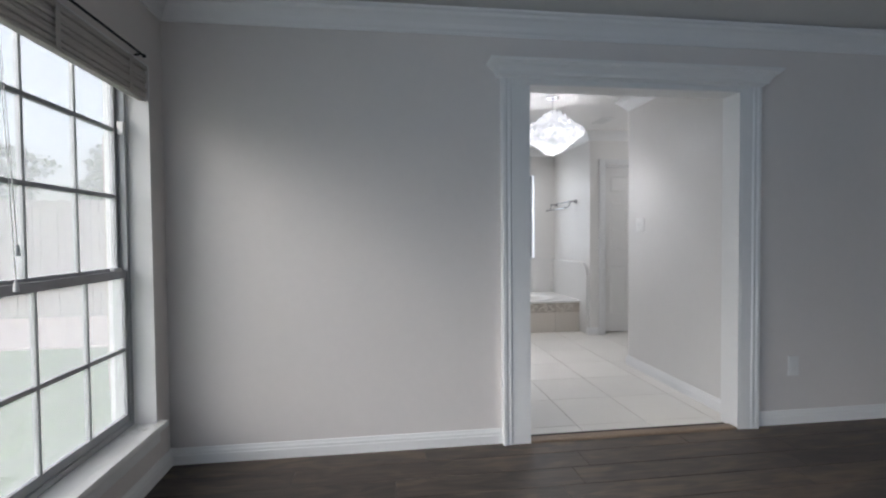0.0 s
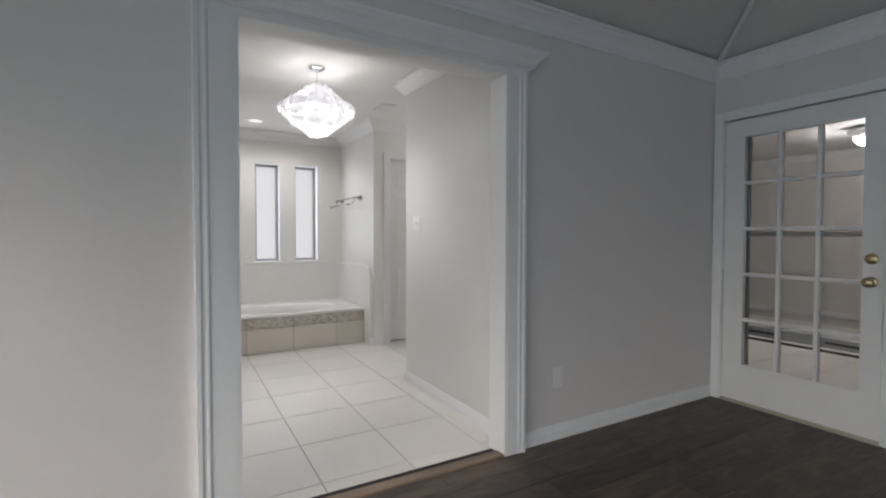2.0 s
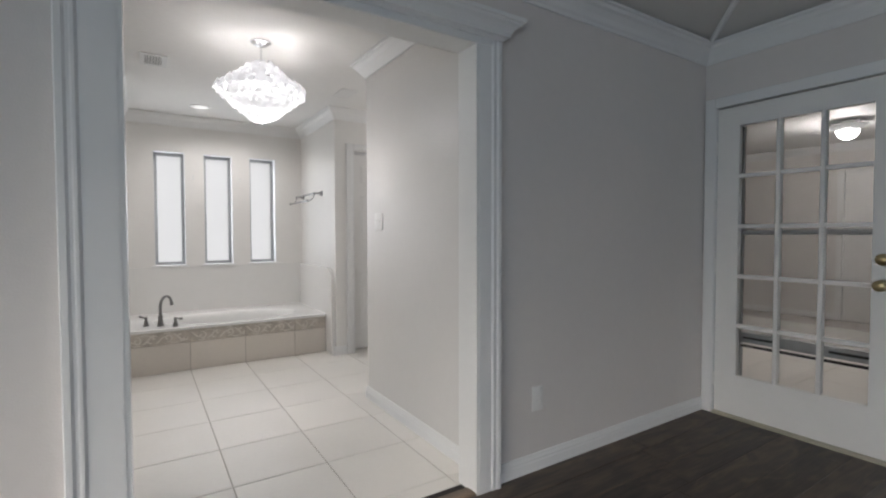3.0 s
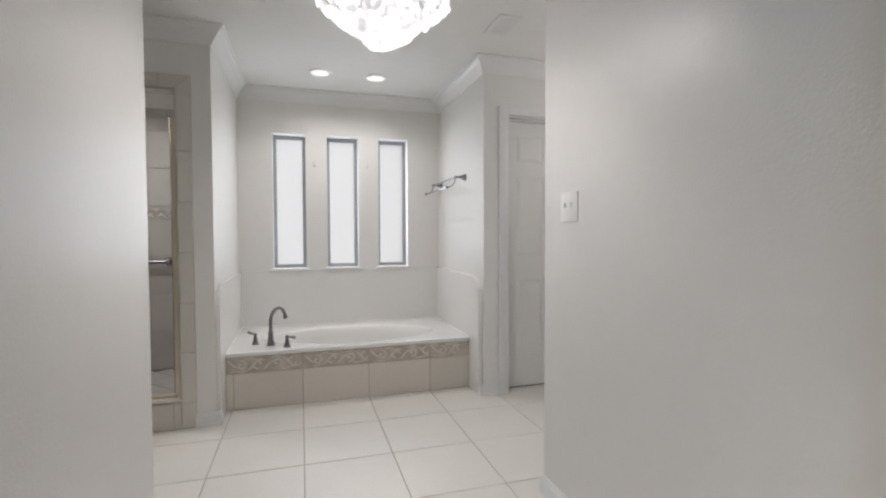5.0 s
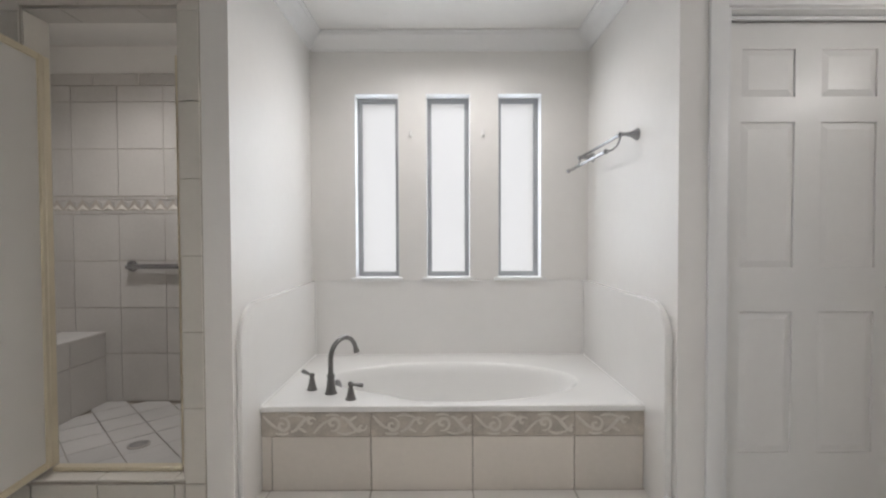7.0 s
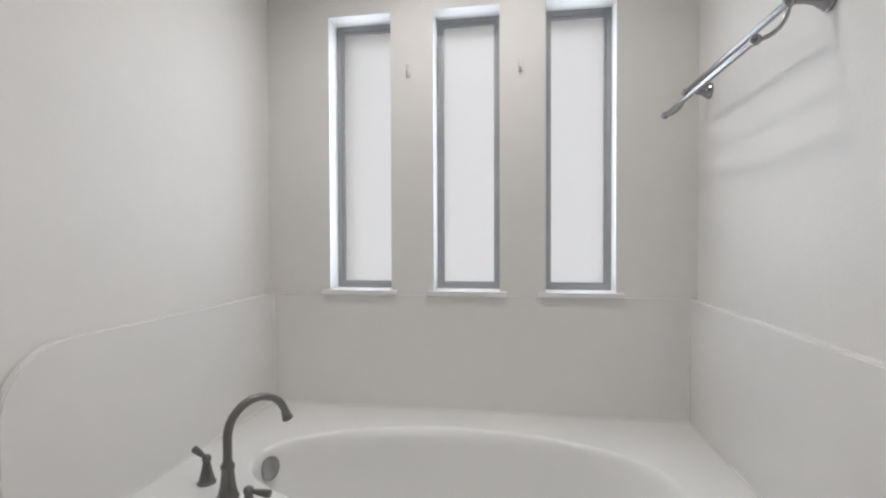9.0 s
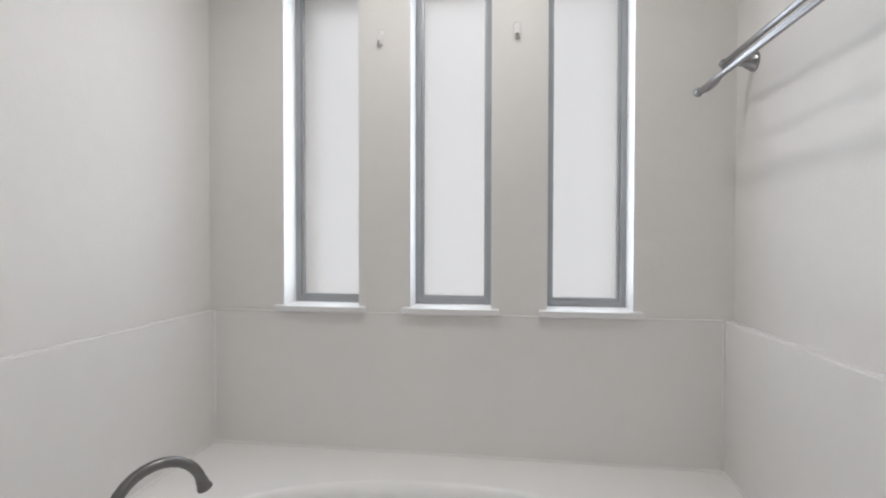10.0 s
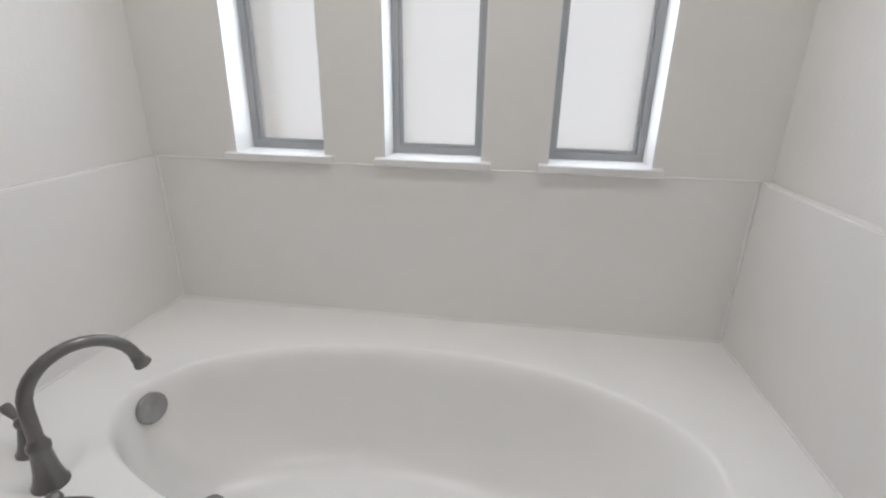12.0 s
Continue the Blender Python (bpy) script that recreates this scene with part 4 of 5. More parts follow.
for _x in (1.319, 1.785):
    _h = holder("wall_hook", (_x, YB, 1.813), "small white adhesive hook between the windows", "hook", "hooks between the windows")
    part("plate", box(_x - 0.011, _x + 0.011, YB - 0.005, YB, 1.788, 1.840, 0.0045, 2), PLASTIC, _h)
    part("hook", tube([(_x, YB - 0.004, 1.818), (_x, YB - 0.010, 1.803), (_x, YB - 0.017, 1.794), (_x, YB - 0.022, 1.800)], [0.005, 0.005, 0.0048, 0.003], 8), PLASTIC, _h)


# ---- towel bar ----
def towel_bar():
    t = holder("towel_bar", (AR, 5.88, 1.64), "satin nickel double towel bar on the alcove wall", "towel bar")
    for y in (5.54, 6.20):
        post = part("post", lathe((AR, y, 1.638), (-1, 0, 0), [(0, 0.029), (0.006, 0.029), (0.010, 0.024), (0.018, 0.022), (0.030, 0.014), (0.050, 0.0095), (0.080, 0.008)], 22), NICKEL, t)
        part("knuckle", ball((2.38, y, 1.636), 0.0135), NICKEL, post)
        arm = [(2.38 - 0.07 * (1 - math.cos(k / 8 * math.pi / 2)) * 1.0, y, 1.636 - 0.081 * math.sin(k / 8 * math.pi / 2)) for k in range(9)]
        part("arm", tube(arm, 0.0052, 10), NICKEL, post)
        part("lower_knuckle", ball((2.31, y, 1.555), 0.0135), NICKEL, post)
    part("rail", tube([(2.38, 5.54, 1.636), (2.38, 6.20, 1.636)], 0.0085, 14), NICKEL, t)
    part("lower_rail", tube([(2.31, 5.54, 1.555), (2.31, 6.20, 1.555)], 0.0085, 14), NICKEL, t)
    return t


towel_bar()


# ---- ceiling lights and vents ----
# Fixture for the added shower downlight, out of view above the opening.
_c = holder("recessed_light", (SHCAN[0], SHCAN[1], 2.41), "added unseen recessed light in the shower ceiling", "ceiling light")
part("trim_ring", lathe((SHCAN[0], SHCAN[1], 2.41), (0, 0, -1), [(0, 0.092), (0.004, 0.090), (0.006, 0.072)], 32), PLASTIC, _c)
part("lens", lathe((SHCAN[0], SHCAN[1], 2.4045), (0, 0, -1), [(0, 0.070), (0.002, 0.066), (0.003, 0.03)], 32), CAN_GLOW, _c)
for _x, _y in CANS:
    _c = holder("recessed_light", (_x, _y, TOP), "lit round recessed ceiling light with white trim", "ceiling light", "recessed lights over the tub")
    part("trim_ring", lathe((_x, _y, TOP), (0, 0, -1), [(0, 0.092), (0.004, 0.090), (0.006, 0.072)], 32), PLASTIC, _c)
    part("lens", lathe((_x, _y, TOP - 0.0055), (0, 0, -1), [(0, 0.070), (0.002, 0.066), (0.003, 0.03)], 32), CAN_GLOW, _c)


def vanity_light():
    """The lamp whose glare lies on the panelled door: a bar of three lit globes on the end wall."""
    x, y, z = VANITY
    v = holder("vanity_light", (x, y, z), "lit nickel wall light bar with three globes", "wall light")
    part("back_bar", box(x - 0.025, x, y - 0.32, y + 0.32, z - 0.05, z + 0.05, 0.006, 2), NICKEL, v)
    for k in (-1, 0, 1):
        part("socket", lathe((x - 0.024, y + 0.2 * k, z), (-1, 0, 0), [(0, 0.026), (0.02, 0.026), (0.024, 0.02)], 16), NICKEL, v)
        part("globe", ball((x - 0.095, y + 0.2 * k, z), 0.055), FLUSH_GLOW, v)
    return v


vanity_light()


def ceiling_vent(x, y, wx, wy, slats, along):
    v = holder("ceiling_vent", (x, y, TOP), "white louvred ceiling air vent", "vent", "ceiling vents")
    z = TOP
    part("frame", solid([(x - wx / 2, x + wx / 2, y - wy / 2, y + wy / 2, z - 0.008, z)], [(x - wx / 2 + 0.03, x + wx / 2 - 0.03, y - wy / 2 + 0.03, y + wy / 2 - 0.03, z - 1, z + 1)]), SLAT, v, smooth=False)
    # Grey sheet painted as the shade behind the louvres.
    part("shade_backing", box(x - wx / 2 + 0.03, x + wx / 2 - 0.03, y - wy / 2 + 0.03, y + wy / 2 - 0.03, z - 0.0015, z - 0.0005), VENTBACK, v, smooth=False)
    for k in range(slats):
        bm = bmesh.new()
        f = (k + 0.5) / slats
        if along == "y":
            c = x - wx / 2 + 0.03 + f * (wx - 0.06)
            box(c - 0.007, c + 0.007, y - wy / 2 + 0.03, y + wy / 2 - 0.03, z - 0.007, z - 0.005, bm=bm)
            bmesh.ops.rotate(bm, verts=bm.verts, cent=(c, y, z - 0.006), matrix=Matrix.Rotation(radians(28), 3, "Y"))
        else:
            c = y - wy / 2 + 0.03 + f * (wy - 0.06)
            box(x - wx / 2 + 0.03, x + wx / 2 - 0.03, c - 0.007, c + 0.007, z - 0.007, z - 0.005, bm=bm)
            bmesh.ops.rotate(bm, verts=bm.verts, cent=(x, c, z - 0.006), matrix=Matrix.Rotation(radians(28), 3, "X"))
        part("slat", bm, SLAT, v, smooth=False)
    return v


ceiling_vent(0.942, 4.575, 0.165, 0.25, 6, "y")
ceiling_vent(2.37, 4.61, 0.14, 0.26, 5, "y")


# ---- chandelier ----
def chandelier():
    x, y = CHAND
    c = holder("chandelier", (x, y, TOP), "lit tiered chandelier of round crystal petals", "chandelier")
    part("canopy", lathe((x, y, TOP), (0, 0, -1), [(0, 0.062), (0.006, 0.062), (0.012, 0.050), (0.016, 0.048), (0.024, 0.030), (0.030, 0.010)], 28), CHROME, c)
    # Opaque cap added to block lamplight that overlit the ceiling above.
    part("light_block_plate", lathe((x, y, 2.292), (0, 0, 1), [(0, 0.074), (0.004, 0.074), (0.010, 0.050), (0.016, 0.012)], 24), CHROME, c)
    part("rod", tube([(x, y, TOP - 0.028), (x, y, 2.30)], 0.006, 10), CHROME, c)
    for z, r in ((2.26, 0.10), (2.16, 0.245), (2.05, 0.19), (1.96, 0.08)):
        ring = [(x + r * math.cos(t), y + r * math.sin(t), z) for t in (2 * math.pi * k / 32 for k in range(33))]
        part("hoop", tube(ring, 0.0035, 6), CHROME, c)
    bm = bmesh.new()
    sides = 10
    rim = [bm.verts.new((0, math.cos(2 * math.pi * k / sides), math.sin(2 * math.pi * k / sides))) for k in range(sides)]
    mid = [bm.verts.new((0.16, 0.6 * math.cos(2 * math.pi * k / sides), 0.6 * math.sin(2 * math.pi * k / sides))) for k in range(sides)]
    tip = bm.verts.new((0.22, 0, 0))
    back = bm.verts.new((-0.10, 0, 0))
    for k in range(sides):
        k2 = (k + 1) % sides
        bm.faces.new((rim[k], rim[k2], mid[k2], mid[k]))
        bm.faces.new((mid[k], mid[k2], tip))
        bm.faces.new((rim[k2], rim[k], back))
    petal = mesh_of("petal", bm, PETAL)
    petal_top = petal.copy()
    petal_top.materials[0] = PETAL_TOP
    rng = random.Random(5)
    tiers = [(2.302 - 0.028 * i, 0.040 + 0.038 * i) for i in range(7)] + [(2.112 - 0.0255 * i, 0.262 - 0.030 * i) for i in range(7)] + [(1.948, 0.036)]
    for i, (z, r) in enumerate(tiers):
        n = max(5, round(2 * math.pi * r / 0.048))
        tilt = 18 if i < 7 else -12 - 6 * (i - 7)
        for k in range(n):
            t = 2 * math.pi * (k + 0.5 * (i % 2)) / n + rng.uniform(-0.04, 0.04)
            s = 0.0275 * rng.uniform(0.84, 1.16)
            out = r + rng.uniform(-0.009, 0.009)
            turn = Matrix.Rotation(t, 4, "Z") @ Matrix.Rotation(radians(-tilt + rng.uniform(-24, 24)), 4, "Y") @ Matrix.Rotation(rng.uniform(0, 1), 4, "X")
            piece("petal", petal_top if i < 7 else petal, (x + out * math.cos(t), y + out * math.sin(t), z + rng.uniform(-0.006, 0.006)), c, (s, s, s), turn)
    return c


chandelier()


# ---- outdoors ----
GZ = -0.25
structure("ground", box(-200, 200, -200, 200, GZ - 0.4, GZ), GRASS, "mown green lawn", "ground")
structure("pavement_patio", box(-16, -2.4, 6.6, 9.25, GZ - 0.05, GZ + 0.03, 0.01), CONCRETE, "pinkish concrete path along the fence", "pavement")


def fence():
    f = holder("fence", (-9, 9.35, GZ), "weathered grey wooden board fence", "fence")
    board = mesh_of("board", box(-0.068, 0.068, -0.009, 0.009, 0, 1, 0.003), FENCEWOOD)
    rng = random.Random(3)
    x = -15.0
    while x < -3.2:
        piece("board", board, (x, 9.35 + rng.uniform(-0.004, 0.004), GZ + 0.03), f, (1, 1, 2.15 + rng.uniform(-0.015, 0.015)))
        x += 0.142
    for z in (0.35, 1.1, 1.9):
        part("rail", box(-15.1, -3.1, 9.362, 9.40, GZ + z, GZ + z + 0.09), FENCEWOOD, f, smooth=False)
    for k in range(6):
        part("post", box(-15 + k * 2.36, -14.91 + k * 2.36, 9.402, 9.49, GZ, GZ + 2.2), FENCEWOOD, f, smooth=False)
    return f


fence()


def porch_post(x0, x1, y0, y1, top):
    """A square brick pier: a mortar core with every brick laid in courses round it."""
    post = holder("porch_post", ((x0 + x1) / 2, (y0 + y1) / 2, GZ), "pale brick porch post outside the window", "post")
    part("mortar_core", box(x0 + 0.008, x1 - 0.008, y0 + 0.008, y1 - 0.008, GZ, top), CONCRETE, post, smooth=False)
    brick = mesh_of("brick", box(-0.5, 0.5, -0.5, 0.5, -0.5, 0.5, 0.03), BRICK)
    z, row, deep = GZ + 0.037, 0, 0.09
    while z < top - 0.03:
        shift = 0.0 if row % 2 else deep + 0.01
        for y, lo, hi in ((y0 + deep / 2, x0 + shift, x1 - (0.1 - shift)), (y1 - deep / 2, x0 + (0.1 - shift), x1 - shift)):
            cut = (lo + hi) / 2
            for a, b in ((lo, cut - 0.005), (cut + 0.005, hi)):
                piece("brick", brick, ((a + b) / 2, y, z), post, (b - a, deep, 0.058))
        for x, lo, hi in ((x0 + deep / 2, y0 + (0.1 - shift), y1 - shift), (x1 - deep / 2, y0 + shift, y1 - (0.1 - shift))):
            cut = (lo + hi) / 2
            for a, b in ((lo, cut - 0.005), (cut + 0.005, hi)):
                piece("brick", brick, (x, (a + b) / 2, z), post, (deep, b - a, 0.058))
        z += 0.068
        row += 1
    return post


porch_post(-2.65, -2.28, 4.65, 5.0, 2.2)


def shrub_tree(x, y, height, spread, seed):
    tree = holder("tree", (x, y, GZ), "leafy green tree behind the fence", "tree", "trees behind the fence")
    rng = random.Random(seed)
    bark = FENCEWOOD
    trunk = tube([(x, y, GZ), (x + 0.05, y, height * 0.3), (x + 0.1, y + 0.1, height * 0.62)], [0.16, 0.12, 0.06], 10)
    for k in range(6):
        t = k * 1.1
        tube([(x + 0.06, y, height * (0.3 + 0.05 * k)), (x + 0.5 * spread * math.cos(t), y + 0.5 * spread * math.sin(t), height * (0.5 + 0.06 * k))], [0.06, 0.02], 6, trunk)
    part("trunk", trunk, bark, tree)
    n = 2600
    pts = []
    for k in range(n):
        a, e, r = rng.uniform(0, 6.283), rng.uniform(-1, 1), rng.uniform(0.55, 1.0) ** 0.6
        lump = 0.75 + 0.35 * noise.noise(Vector((math.cos(a) * 1.5 + seed, math.sin(a) * 1.5, e * 2)))
        h = math.sqrt(1 - e * e)
        pts.append((x + spread * r * lump * h * math.cos(a), y + spread * r * lump * h * math.sin(a), height * 0.68 + height * 0.36 * r * lump * e))
    verts, faces = [], []
    for p in pts:
        u = Vector((rng.gauss(0, 1), rng.gauss(0, 1), rng.gauss(0, 1))).normalized()
        v = u.orthogonal().normalized()
        s = rng.uniform(0.06, 0.13)
        base = len(verts)
        verts += [tuple(Vector(p) + s * w) for w in (u, 0.5 * v, -u, -0.5 * v)]
        faces.append((base, base + 1, base + 2, base + 3))
    me = bpy.data.meshes.new("crown")
    me.from_pydata(verts, [], faces)
    me.materials.append(LEAF)
    crown = new("crown", me)
    crown.parent = tree
    crown.matrix_parent_inverse = Matrix.Translation(tree.location).inverted()
    return tree


LEAF = material("tree_leaf", (0.075, 0.115, 0.045), 0.6, spread=0.3, scale=5)
for _x, _y, _h, _s, _k in ((-11.5, 14.5, 4.7, 2.2, 1), (-15.5, 13.0, 4.9, 2.4, 2), (-7.6, 15.5, 4.3, 2.0, 3)):
    shrub_tree(_x, _y, _h, _s, _k)


# ---- shower ----
YSB, XSL, XSR = 6.40, -1.15, 0.555       # shower back wall, side walls
structure("wall_shower_back", box(-1.27, 0.56, YSB, YSB + 0.12, -0.1, TOP), PAINT_B, "painted wall above the shower tiles", "wall")
structure("wall_shower_side", box(XSL - 0.1, XSL, YS + 0.12, YSB, -0.1, TOP), PAINT_B, "painted shower wall", "wall")


def flat_tile(name, mat):
    """A unit tile, 1 x 1 in plan and 8 mm thick, its top at z = 0, edges softened."""
    bm = bmesh.new()
    e = 0.006
    lo = [bm.verts.new((p, q, -0.008)) for p, q in ((-0.5, -0.5), (0.5, -0.5), (0.5, 0.5), (-0.5, 0.5))]
    mid = [bm.verts.new((p, q, -0.0015)) for p, q in ((-0.5, -0.5), (0.5, -0.5), (0.5, 0.5), (-0.5, 0.5))]
    hi = [bm.verts.new((p, q, 0)) for p, q in ((-0.5 + e, -0.5 + e), (0.5 - e, -0.5 + e), (0.5 - e, 0.5 - e), (-0.5 + e, 0.5 - e))]
    for a, b in ((lo, mid), (mid, hi)):
        for i in range(4):
            bm.faces.new((a[i], a[(i + 1) % 4], b[(i + 1) % 4], b[i]))
    bm.faces.new(hi)
    return mesh_of(name, bm, mat)


UP_Y = Matrix.Rotation(radians(90), 4, "X")      # faces -y
UP_X = Matrix.Rotation(radians(-90), 4, "Y")     # faces -x
UP_X2 = Matrix.Rotation(radians(90), 4, "Y")     # faces +x


def tile_y(mesh, x0, x1, z0, z1, y, parent, gap=0.004, name="tile"):
    return piece(name, mesh, ((x0 + x1) / 2, y, (z0 + z1) / 2), parent, (x1 - x0 - gap, z1 - z0 - gap, 1), UP_Y)


def tile_x(mesh, y0, y1, z0, z1, x, parent, gap=0.004, right=True, name="tile"):
    return piece(name, mesh, (x, (y0 + y1) / 2, (z0 + z1) / 2), parent, (z1 - z0 - gap, y1 - y0 - gap, 1), UP_X2 if right else UP_X)


def tile_z(mesh, x0, x1, y0, y1, z, parent, gap=0.004, down=False, name="tile"):
    turn = Matrix.Rotation(radians(180), 4, "X") if down else None
    return piece(name, mesh, ((x0 + x1) / 2, (y0 + y1) / 2, z), parent, (x1 - x0 - gap, y1 - y0 - gap, 1), turn)


M_SH, M_EDGE, M_PAN, M_FLOOR, M_TUB = flat_tile("tile", TILE_SH), flat_tile("tile", TILE_EDGE), flat_tile("tile", TILE_PAN), flat_tile("tile", TILE), flat_tile("tile", TILE_TUB)
ROWS_SH = (0.060, 0.380, 0.686, 0.997, 1.308, 1.424, 1.735, 2.043, 2.150, 2.226)
P = 0.3035


def hanging_triangle():
    bm = bmesh.new()
    q = [bm.verts.new(p) for p in ((-0.5, 0.5, 0), (0, -0.5, 0), (0.5, 0.5, 0))]
    tip = bm.verts.new((0, 0.2, 0.5))
    for i in range(3):
        bm.faces.new((q[i], q[(i + 1) % 3], tip))
    return bm


def shower_walls():
    bed = structure("shower_tile_back", box(XSL, XSR, YSB - 0.010, YSB, 0.0, 2.228), GROUT, "greige tiled shower wall with a diamond border", "tiled wall")
    cols = [-0.9165 + P * k for k in range(-1, 6)]
    for r, (z0, z1) in enumerate(zip(ROWS_SH, ROWS_SH[1:])):
        if z0 == 1.308:
            continue
        shift = 0.15 if z0 == 2.150 else 0.0
        for c0, c1 in zip(cols, cols[1:]):
            a, b = max(c0 + shift, XSL), min(c1 + shift, XSR)
            if b - a > 0.02:
                tile_y(M_SH, a, b, z0, z1, YSB - 0.016, bed)
    for z0, z1 in ((1.310, 1.330), (1.402, 1.422)):
        for k in range(12):
            a, b = XSL + k * 0.1424, XSL + (k + 1) * 0.1424
            tile_y(M_SH, a, b, z0, z1, YSB - 0.018, bed, 0.002, "liner_tile")
    bm = bmesh.new()
    q = [bm.verts.new(p) for p in ((-0.5, -0.5, 0), (0.5, -0.5, 0), (0, 0.5, 0))]
    tip = bm.verts.new((0, -0.2, 0.5))
    for i in range(3):
        bm.faces.new((q[i], q[(i + 1) % 3], tip))
    diamond = mesh_of("triangle_tile", bm, TILE_EDGE)
    dark = mesh_of("triangle_tile", hanging_triangle(), TILE_SH)
    x = XSL + 0.04
    while x < XSR - 0.03:
        piece("triangle_tile", diamond, (x, YSB - 0.012, 1.351), bed, (0.082, 0.040, 0.020), UP_Y)
        piece("triangle_tile", dark, (x + 0.043, YSB - 0.012, 1.373), bed, (0.080, 0.058, 0.016), UP_Y)
        x += 0.0855
    right = structure("shower_tile_right", box(XSR - 0.010, XSR + 0.004, YS + 0.12, YSB - 0.018, 0.0, 2.228), GROUT, "greige tiled shower side wall", "tiled wall")
    left = structure("shower_tile_left", box(XSL, XSL + 0.010, YS + 0.12, YSB - 0.018, 0.0, 2.228), GROUT, "greige tiled shower side wall", "tiled wall")
    y0 = YSB - 0.018
    for z0, z1 in zip(ROWS_SH, ROWS_SH[1:]):
        y = y0
        while y > YS + 0.14:
            lo = max(y - P, YS + 0.121)
            tile_x(M_SH, lo, y, z0, z1, XSR - 0.016, right, right=False)
            tile_x(M_SH, lo, y, z0, z1, XSL + 0.016, left)
            y -= P
    return bed


shower_walls()
structure("shower_ceiling", box(XSL, XSR, YS + 0.12, YSB, TOP - 0.03, TOP - 0.002), CEIL_B, "off-white shower ceiling", "ceiling")


def shower_pan():
    pan = structure("shower_floor", box(XSL, XSR, YS + 0.02, YSB, 0.0, 0.044), GROUT, "pale diagonal shower floor tiles", "floor")
    s = 0.20
    for i in range(-5, 7):
        for j in range(-5, 7):
            u, v = i * s, j * s
            x, y = -0.10 + (u - v) * 0.7071, 5.76 + (u + v) * 0.7071
            if -0.705 < x < XSR - 0.02 and YS + 0.08 < y < YSB - 0.02:
                piece("tile", M_PAN, (x, y, 0.050 + 0.01 * math.hypot(x + 0.07, y - 5.74)), pan, (s - 0.005, s - 0.005, 1), Matrix.Rotation(radians(45), 4, "Z"))
    d = holder("shower_drain", (-0.089, 5.738, 0.055), "round steel shower drain grate", "drain")
    part("ring", lathe((-0.089, 5.738, 0.052), (0, 0, 1), [(0, 0.056), (0.004, 0.056), (0.006, 0.050), (0.0062, 0.004)], 28), STEEL_D, d)
    for k in range(7):
        w = 0.085 * math.sqrt(max(0.05, 1 - ((k - 3) / 3.6) ** 2)) / 2
        part("slot", box(-0.089 - w, -0.089 + w, 5.738 + (k - 3) * 0.012 - 0.0018, 5.738 + (k - 3) * 0.012 + 0.0018, 0.0575, 0.0588), ALU, d, smooth=False)


shower_pan()


def bench():
    b = holder("shower_bench", (-0.93, 5.83, 0), "tiled shower bench along the side wall", "bench")
    part("core", box(XSL + 0.018, -0.722, YS + 0.121, YSB - 0.02, 0.045, 0.520), GROUT, b, smooth=False)
    y = YSB - 0.02
    while y > YS + 0.2:
        lo = max(y - P, YS + 0.122)
        tile_x(M_SH, lo, y, 0.055, 0.365, -0.715, b)
        tile_x(M_SH, lo, y, 0.365, 0.520, -0.715, b)
        tile_z(M_PAN, -1.0, -0.713, lo, y, 0.529, b)
        y -= P
    return b


bench()


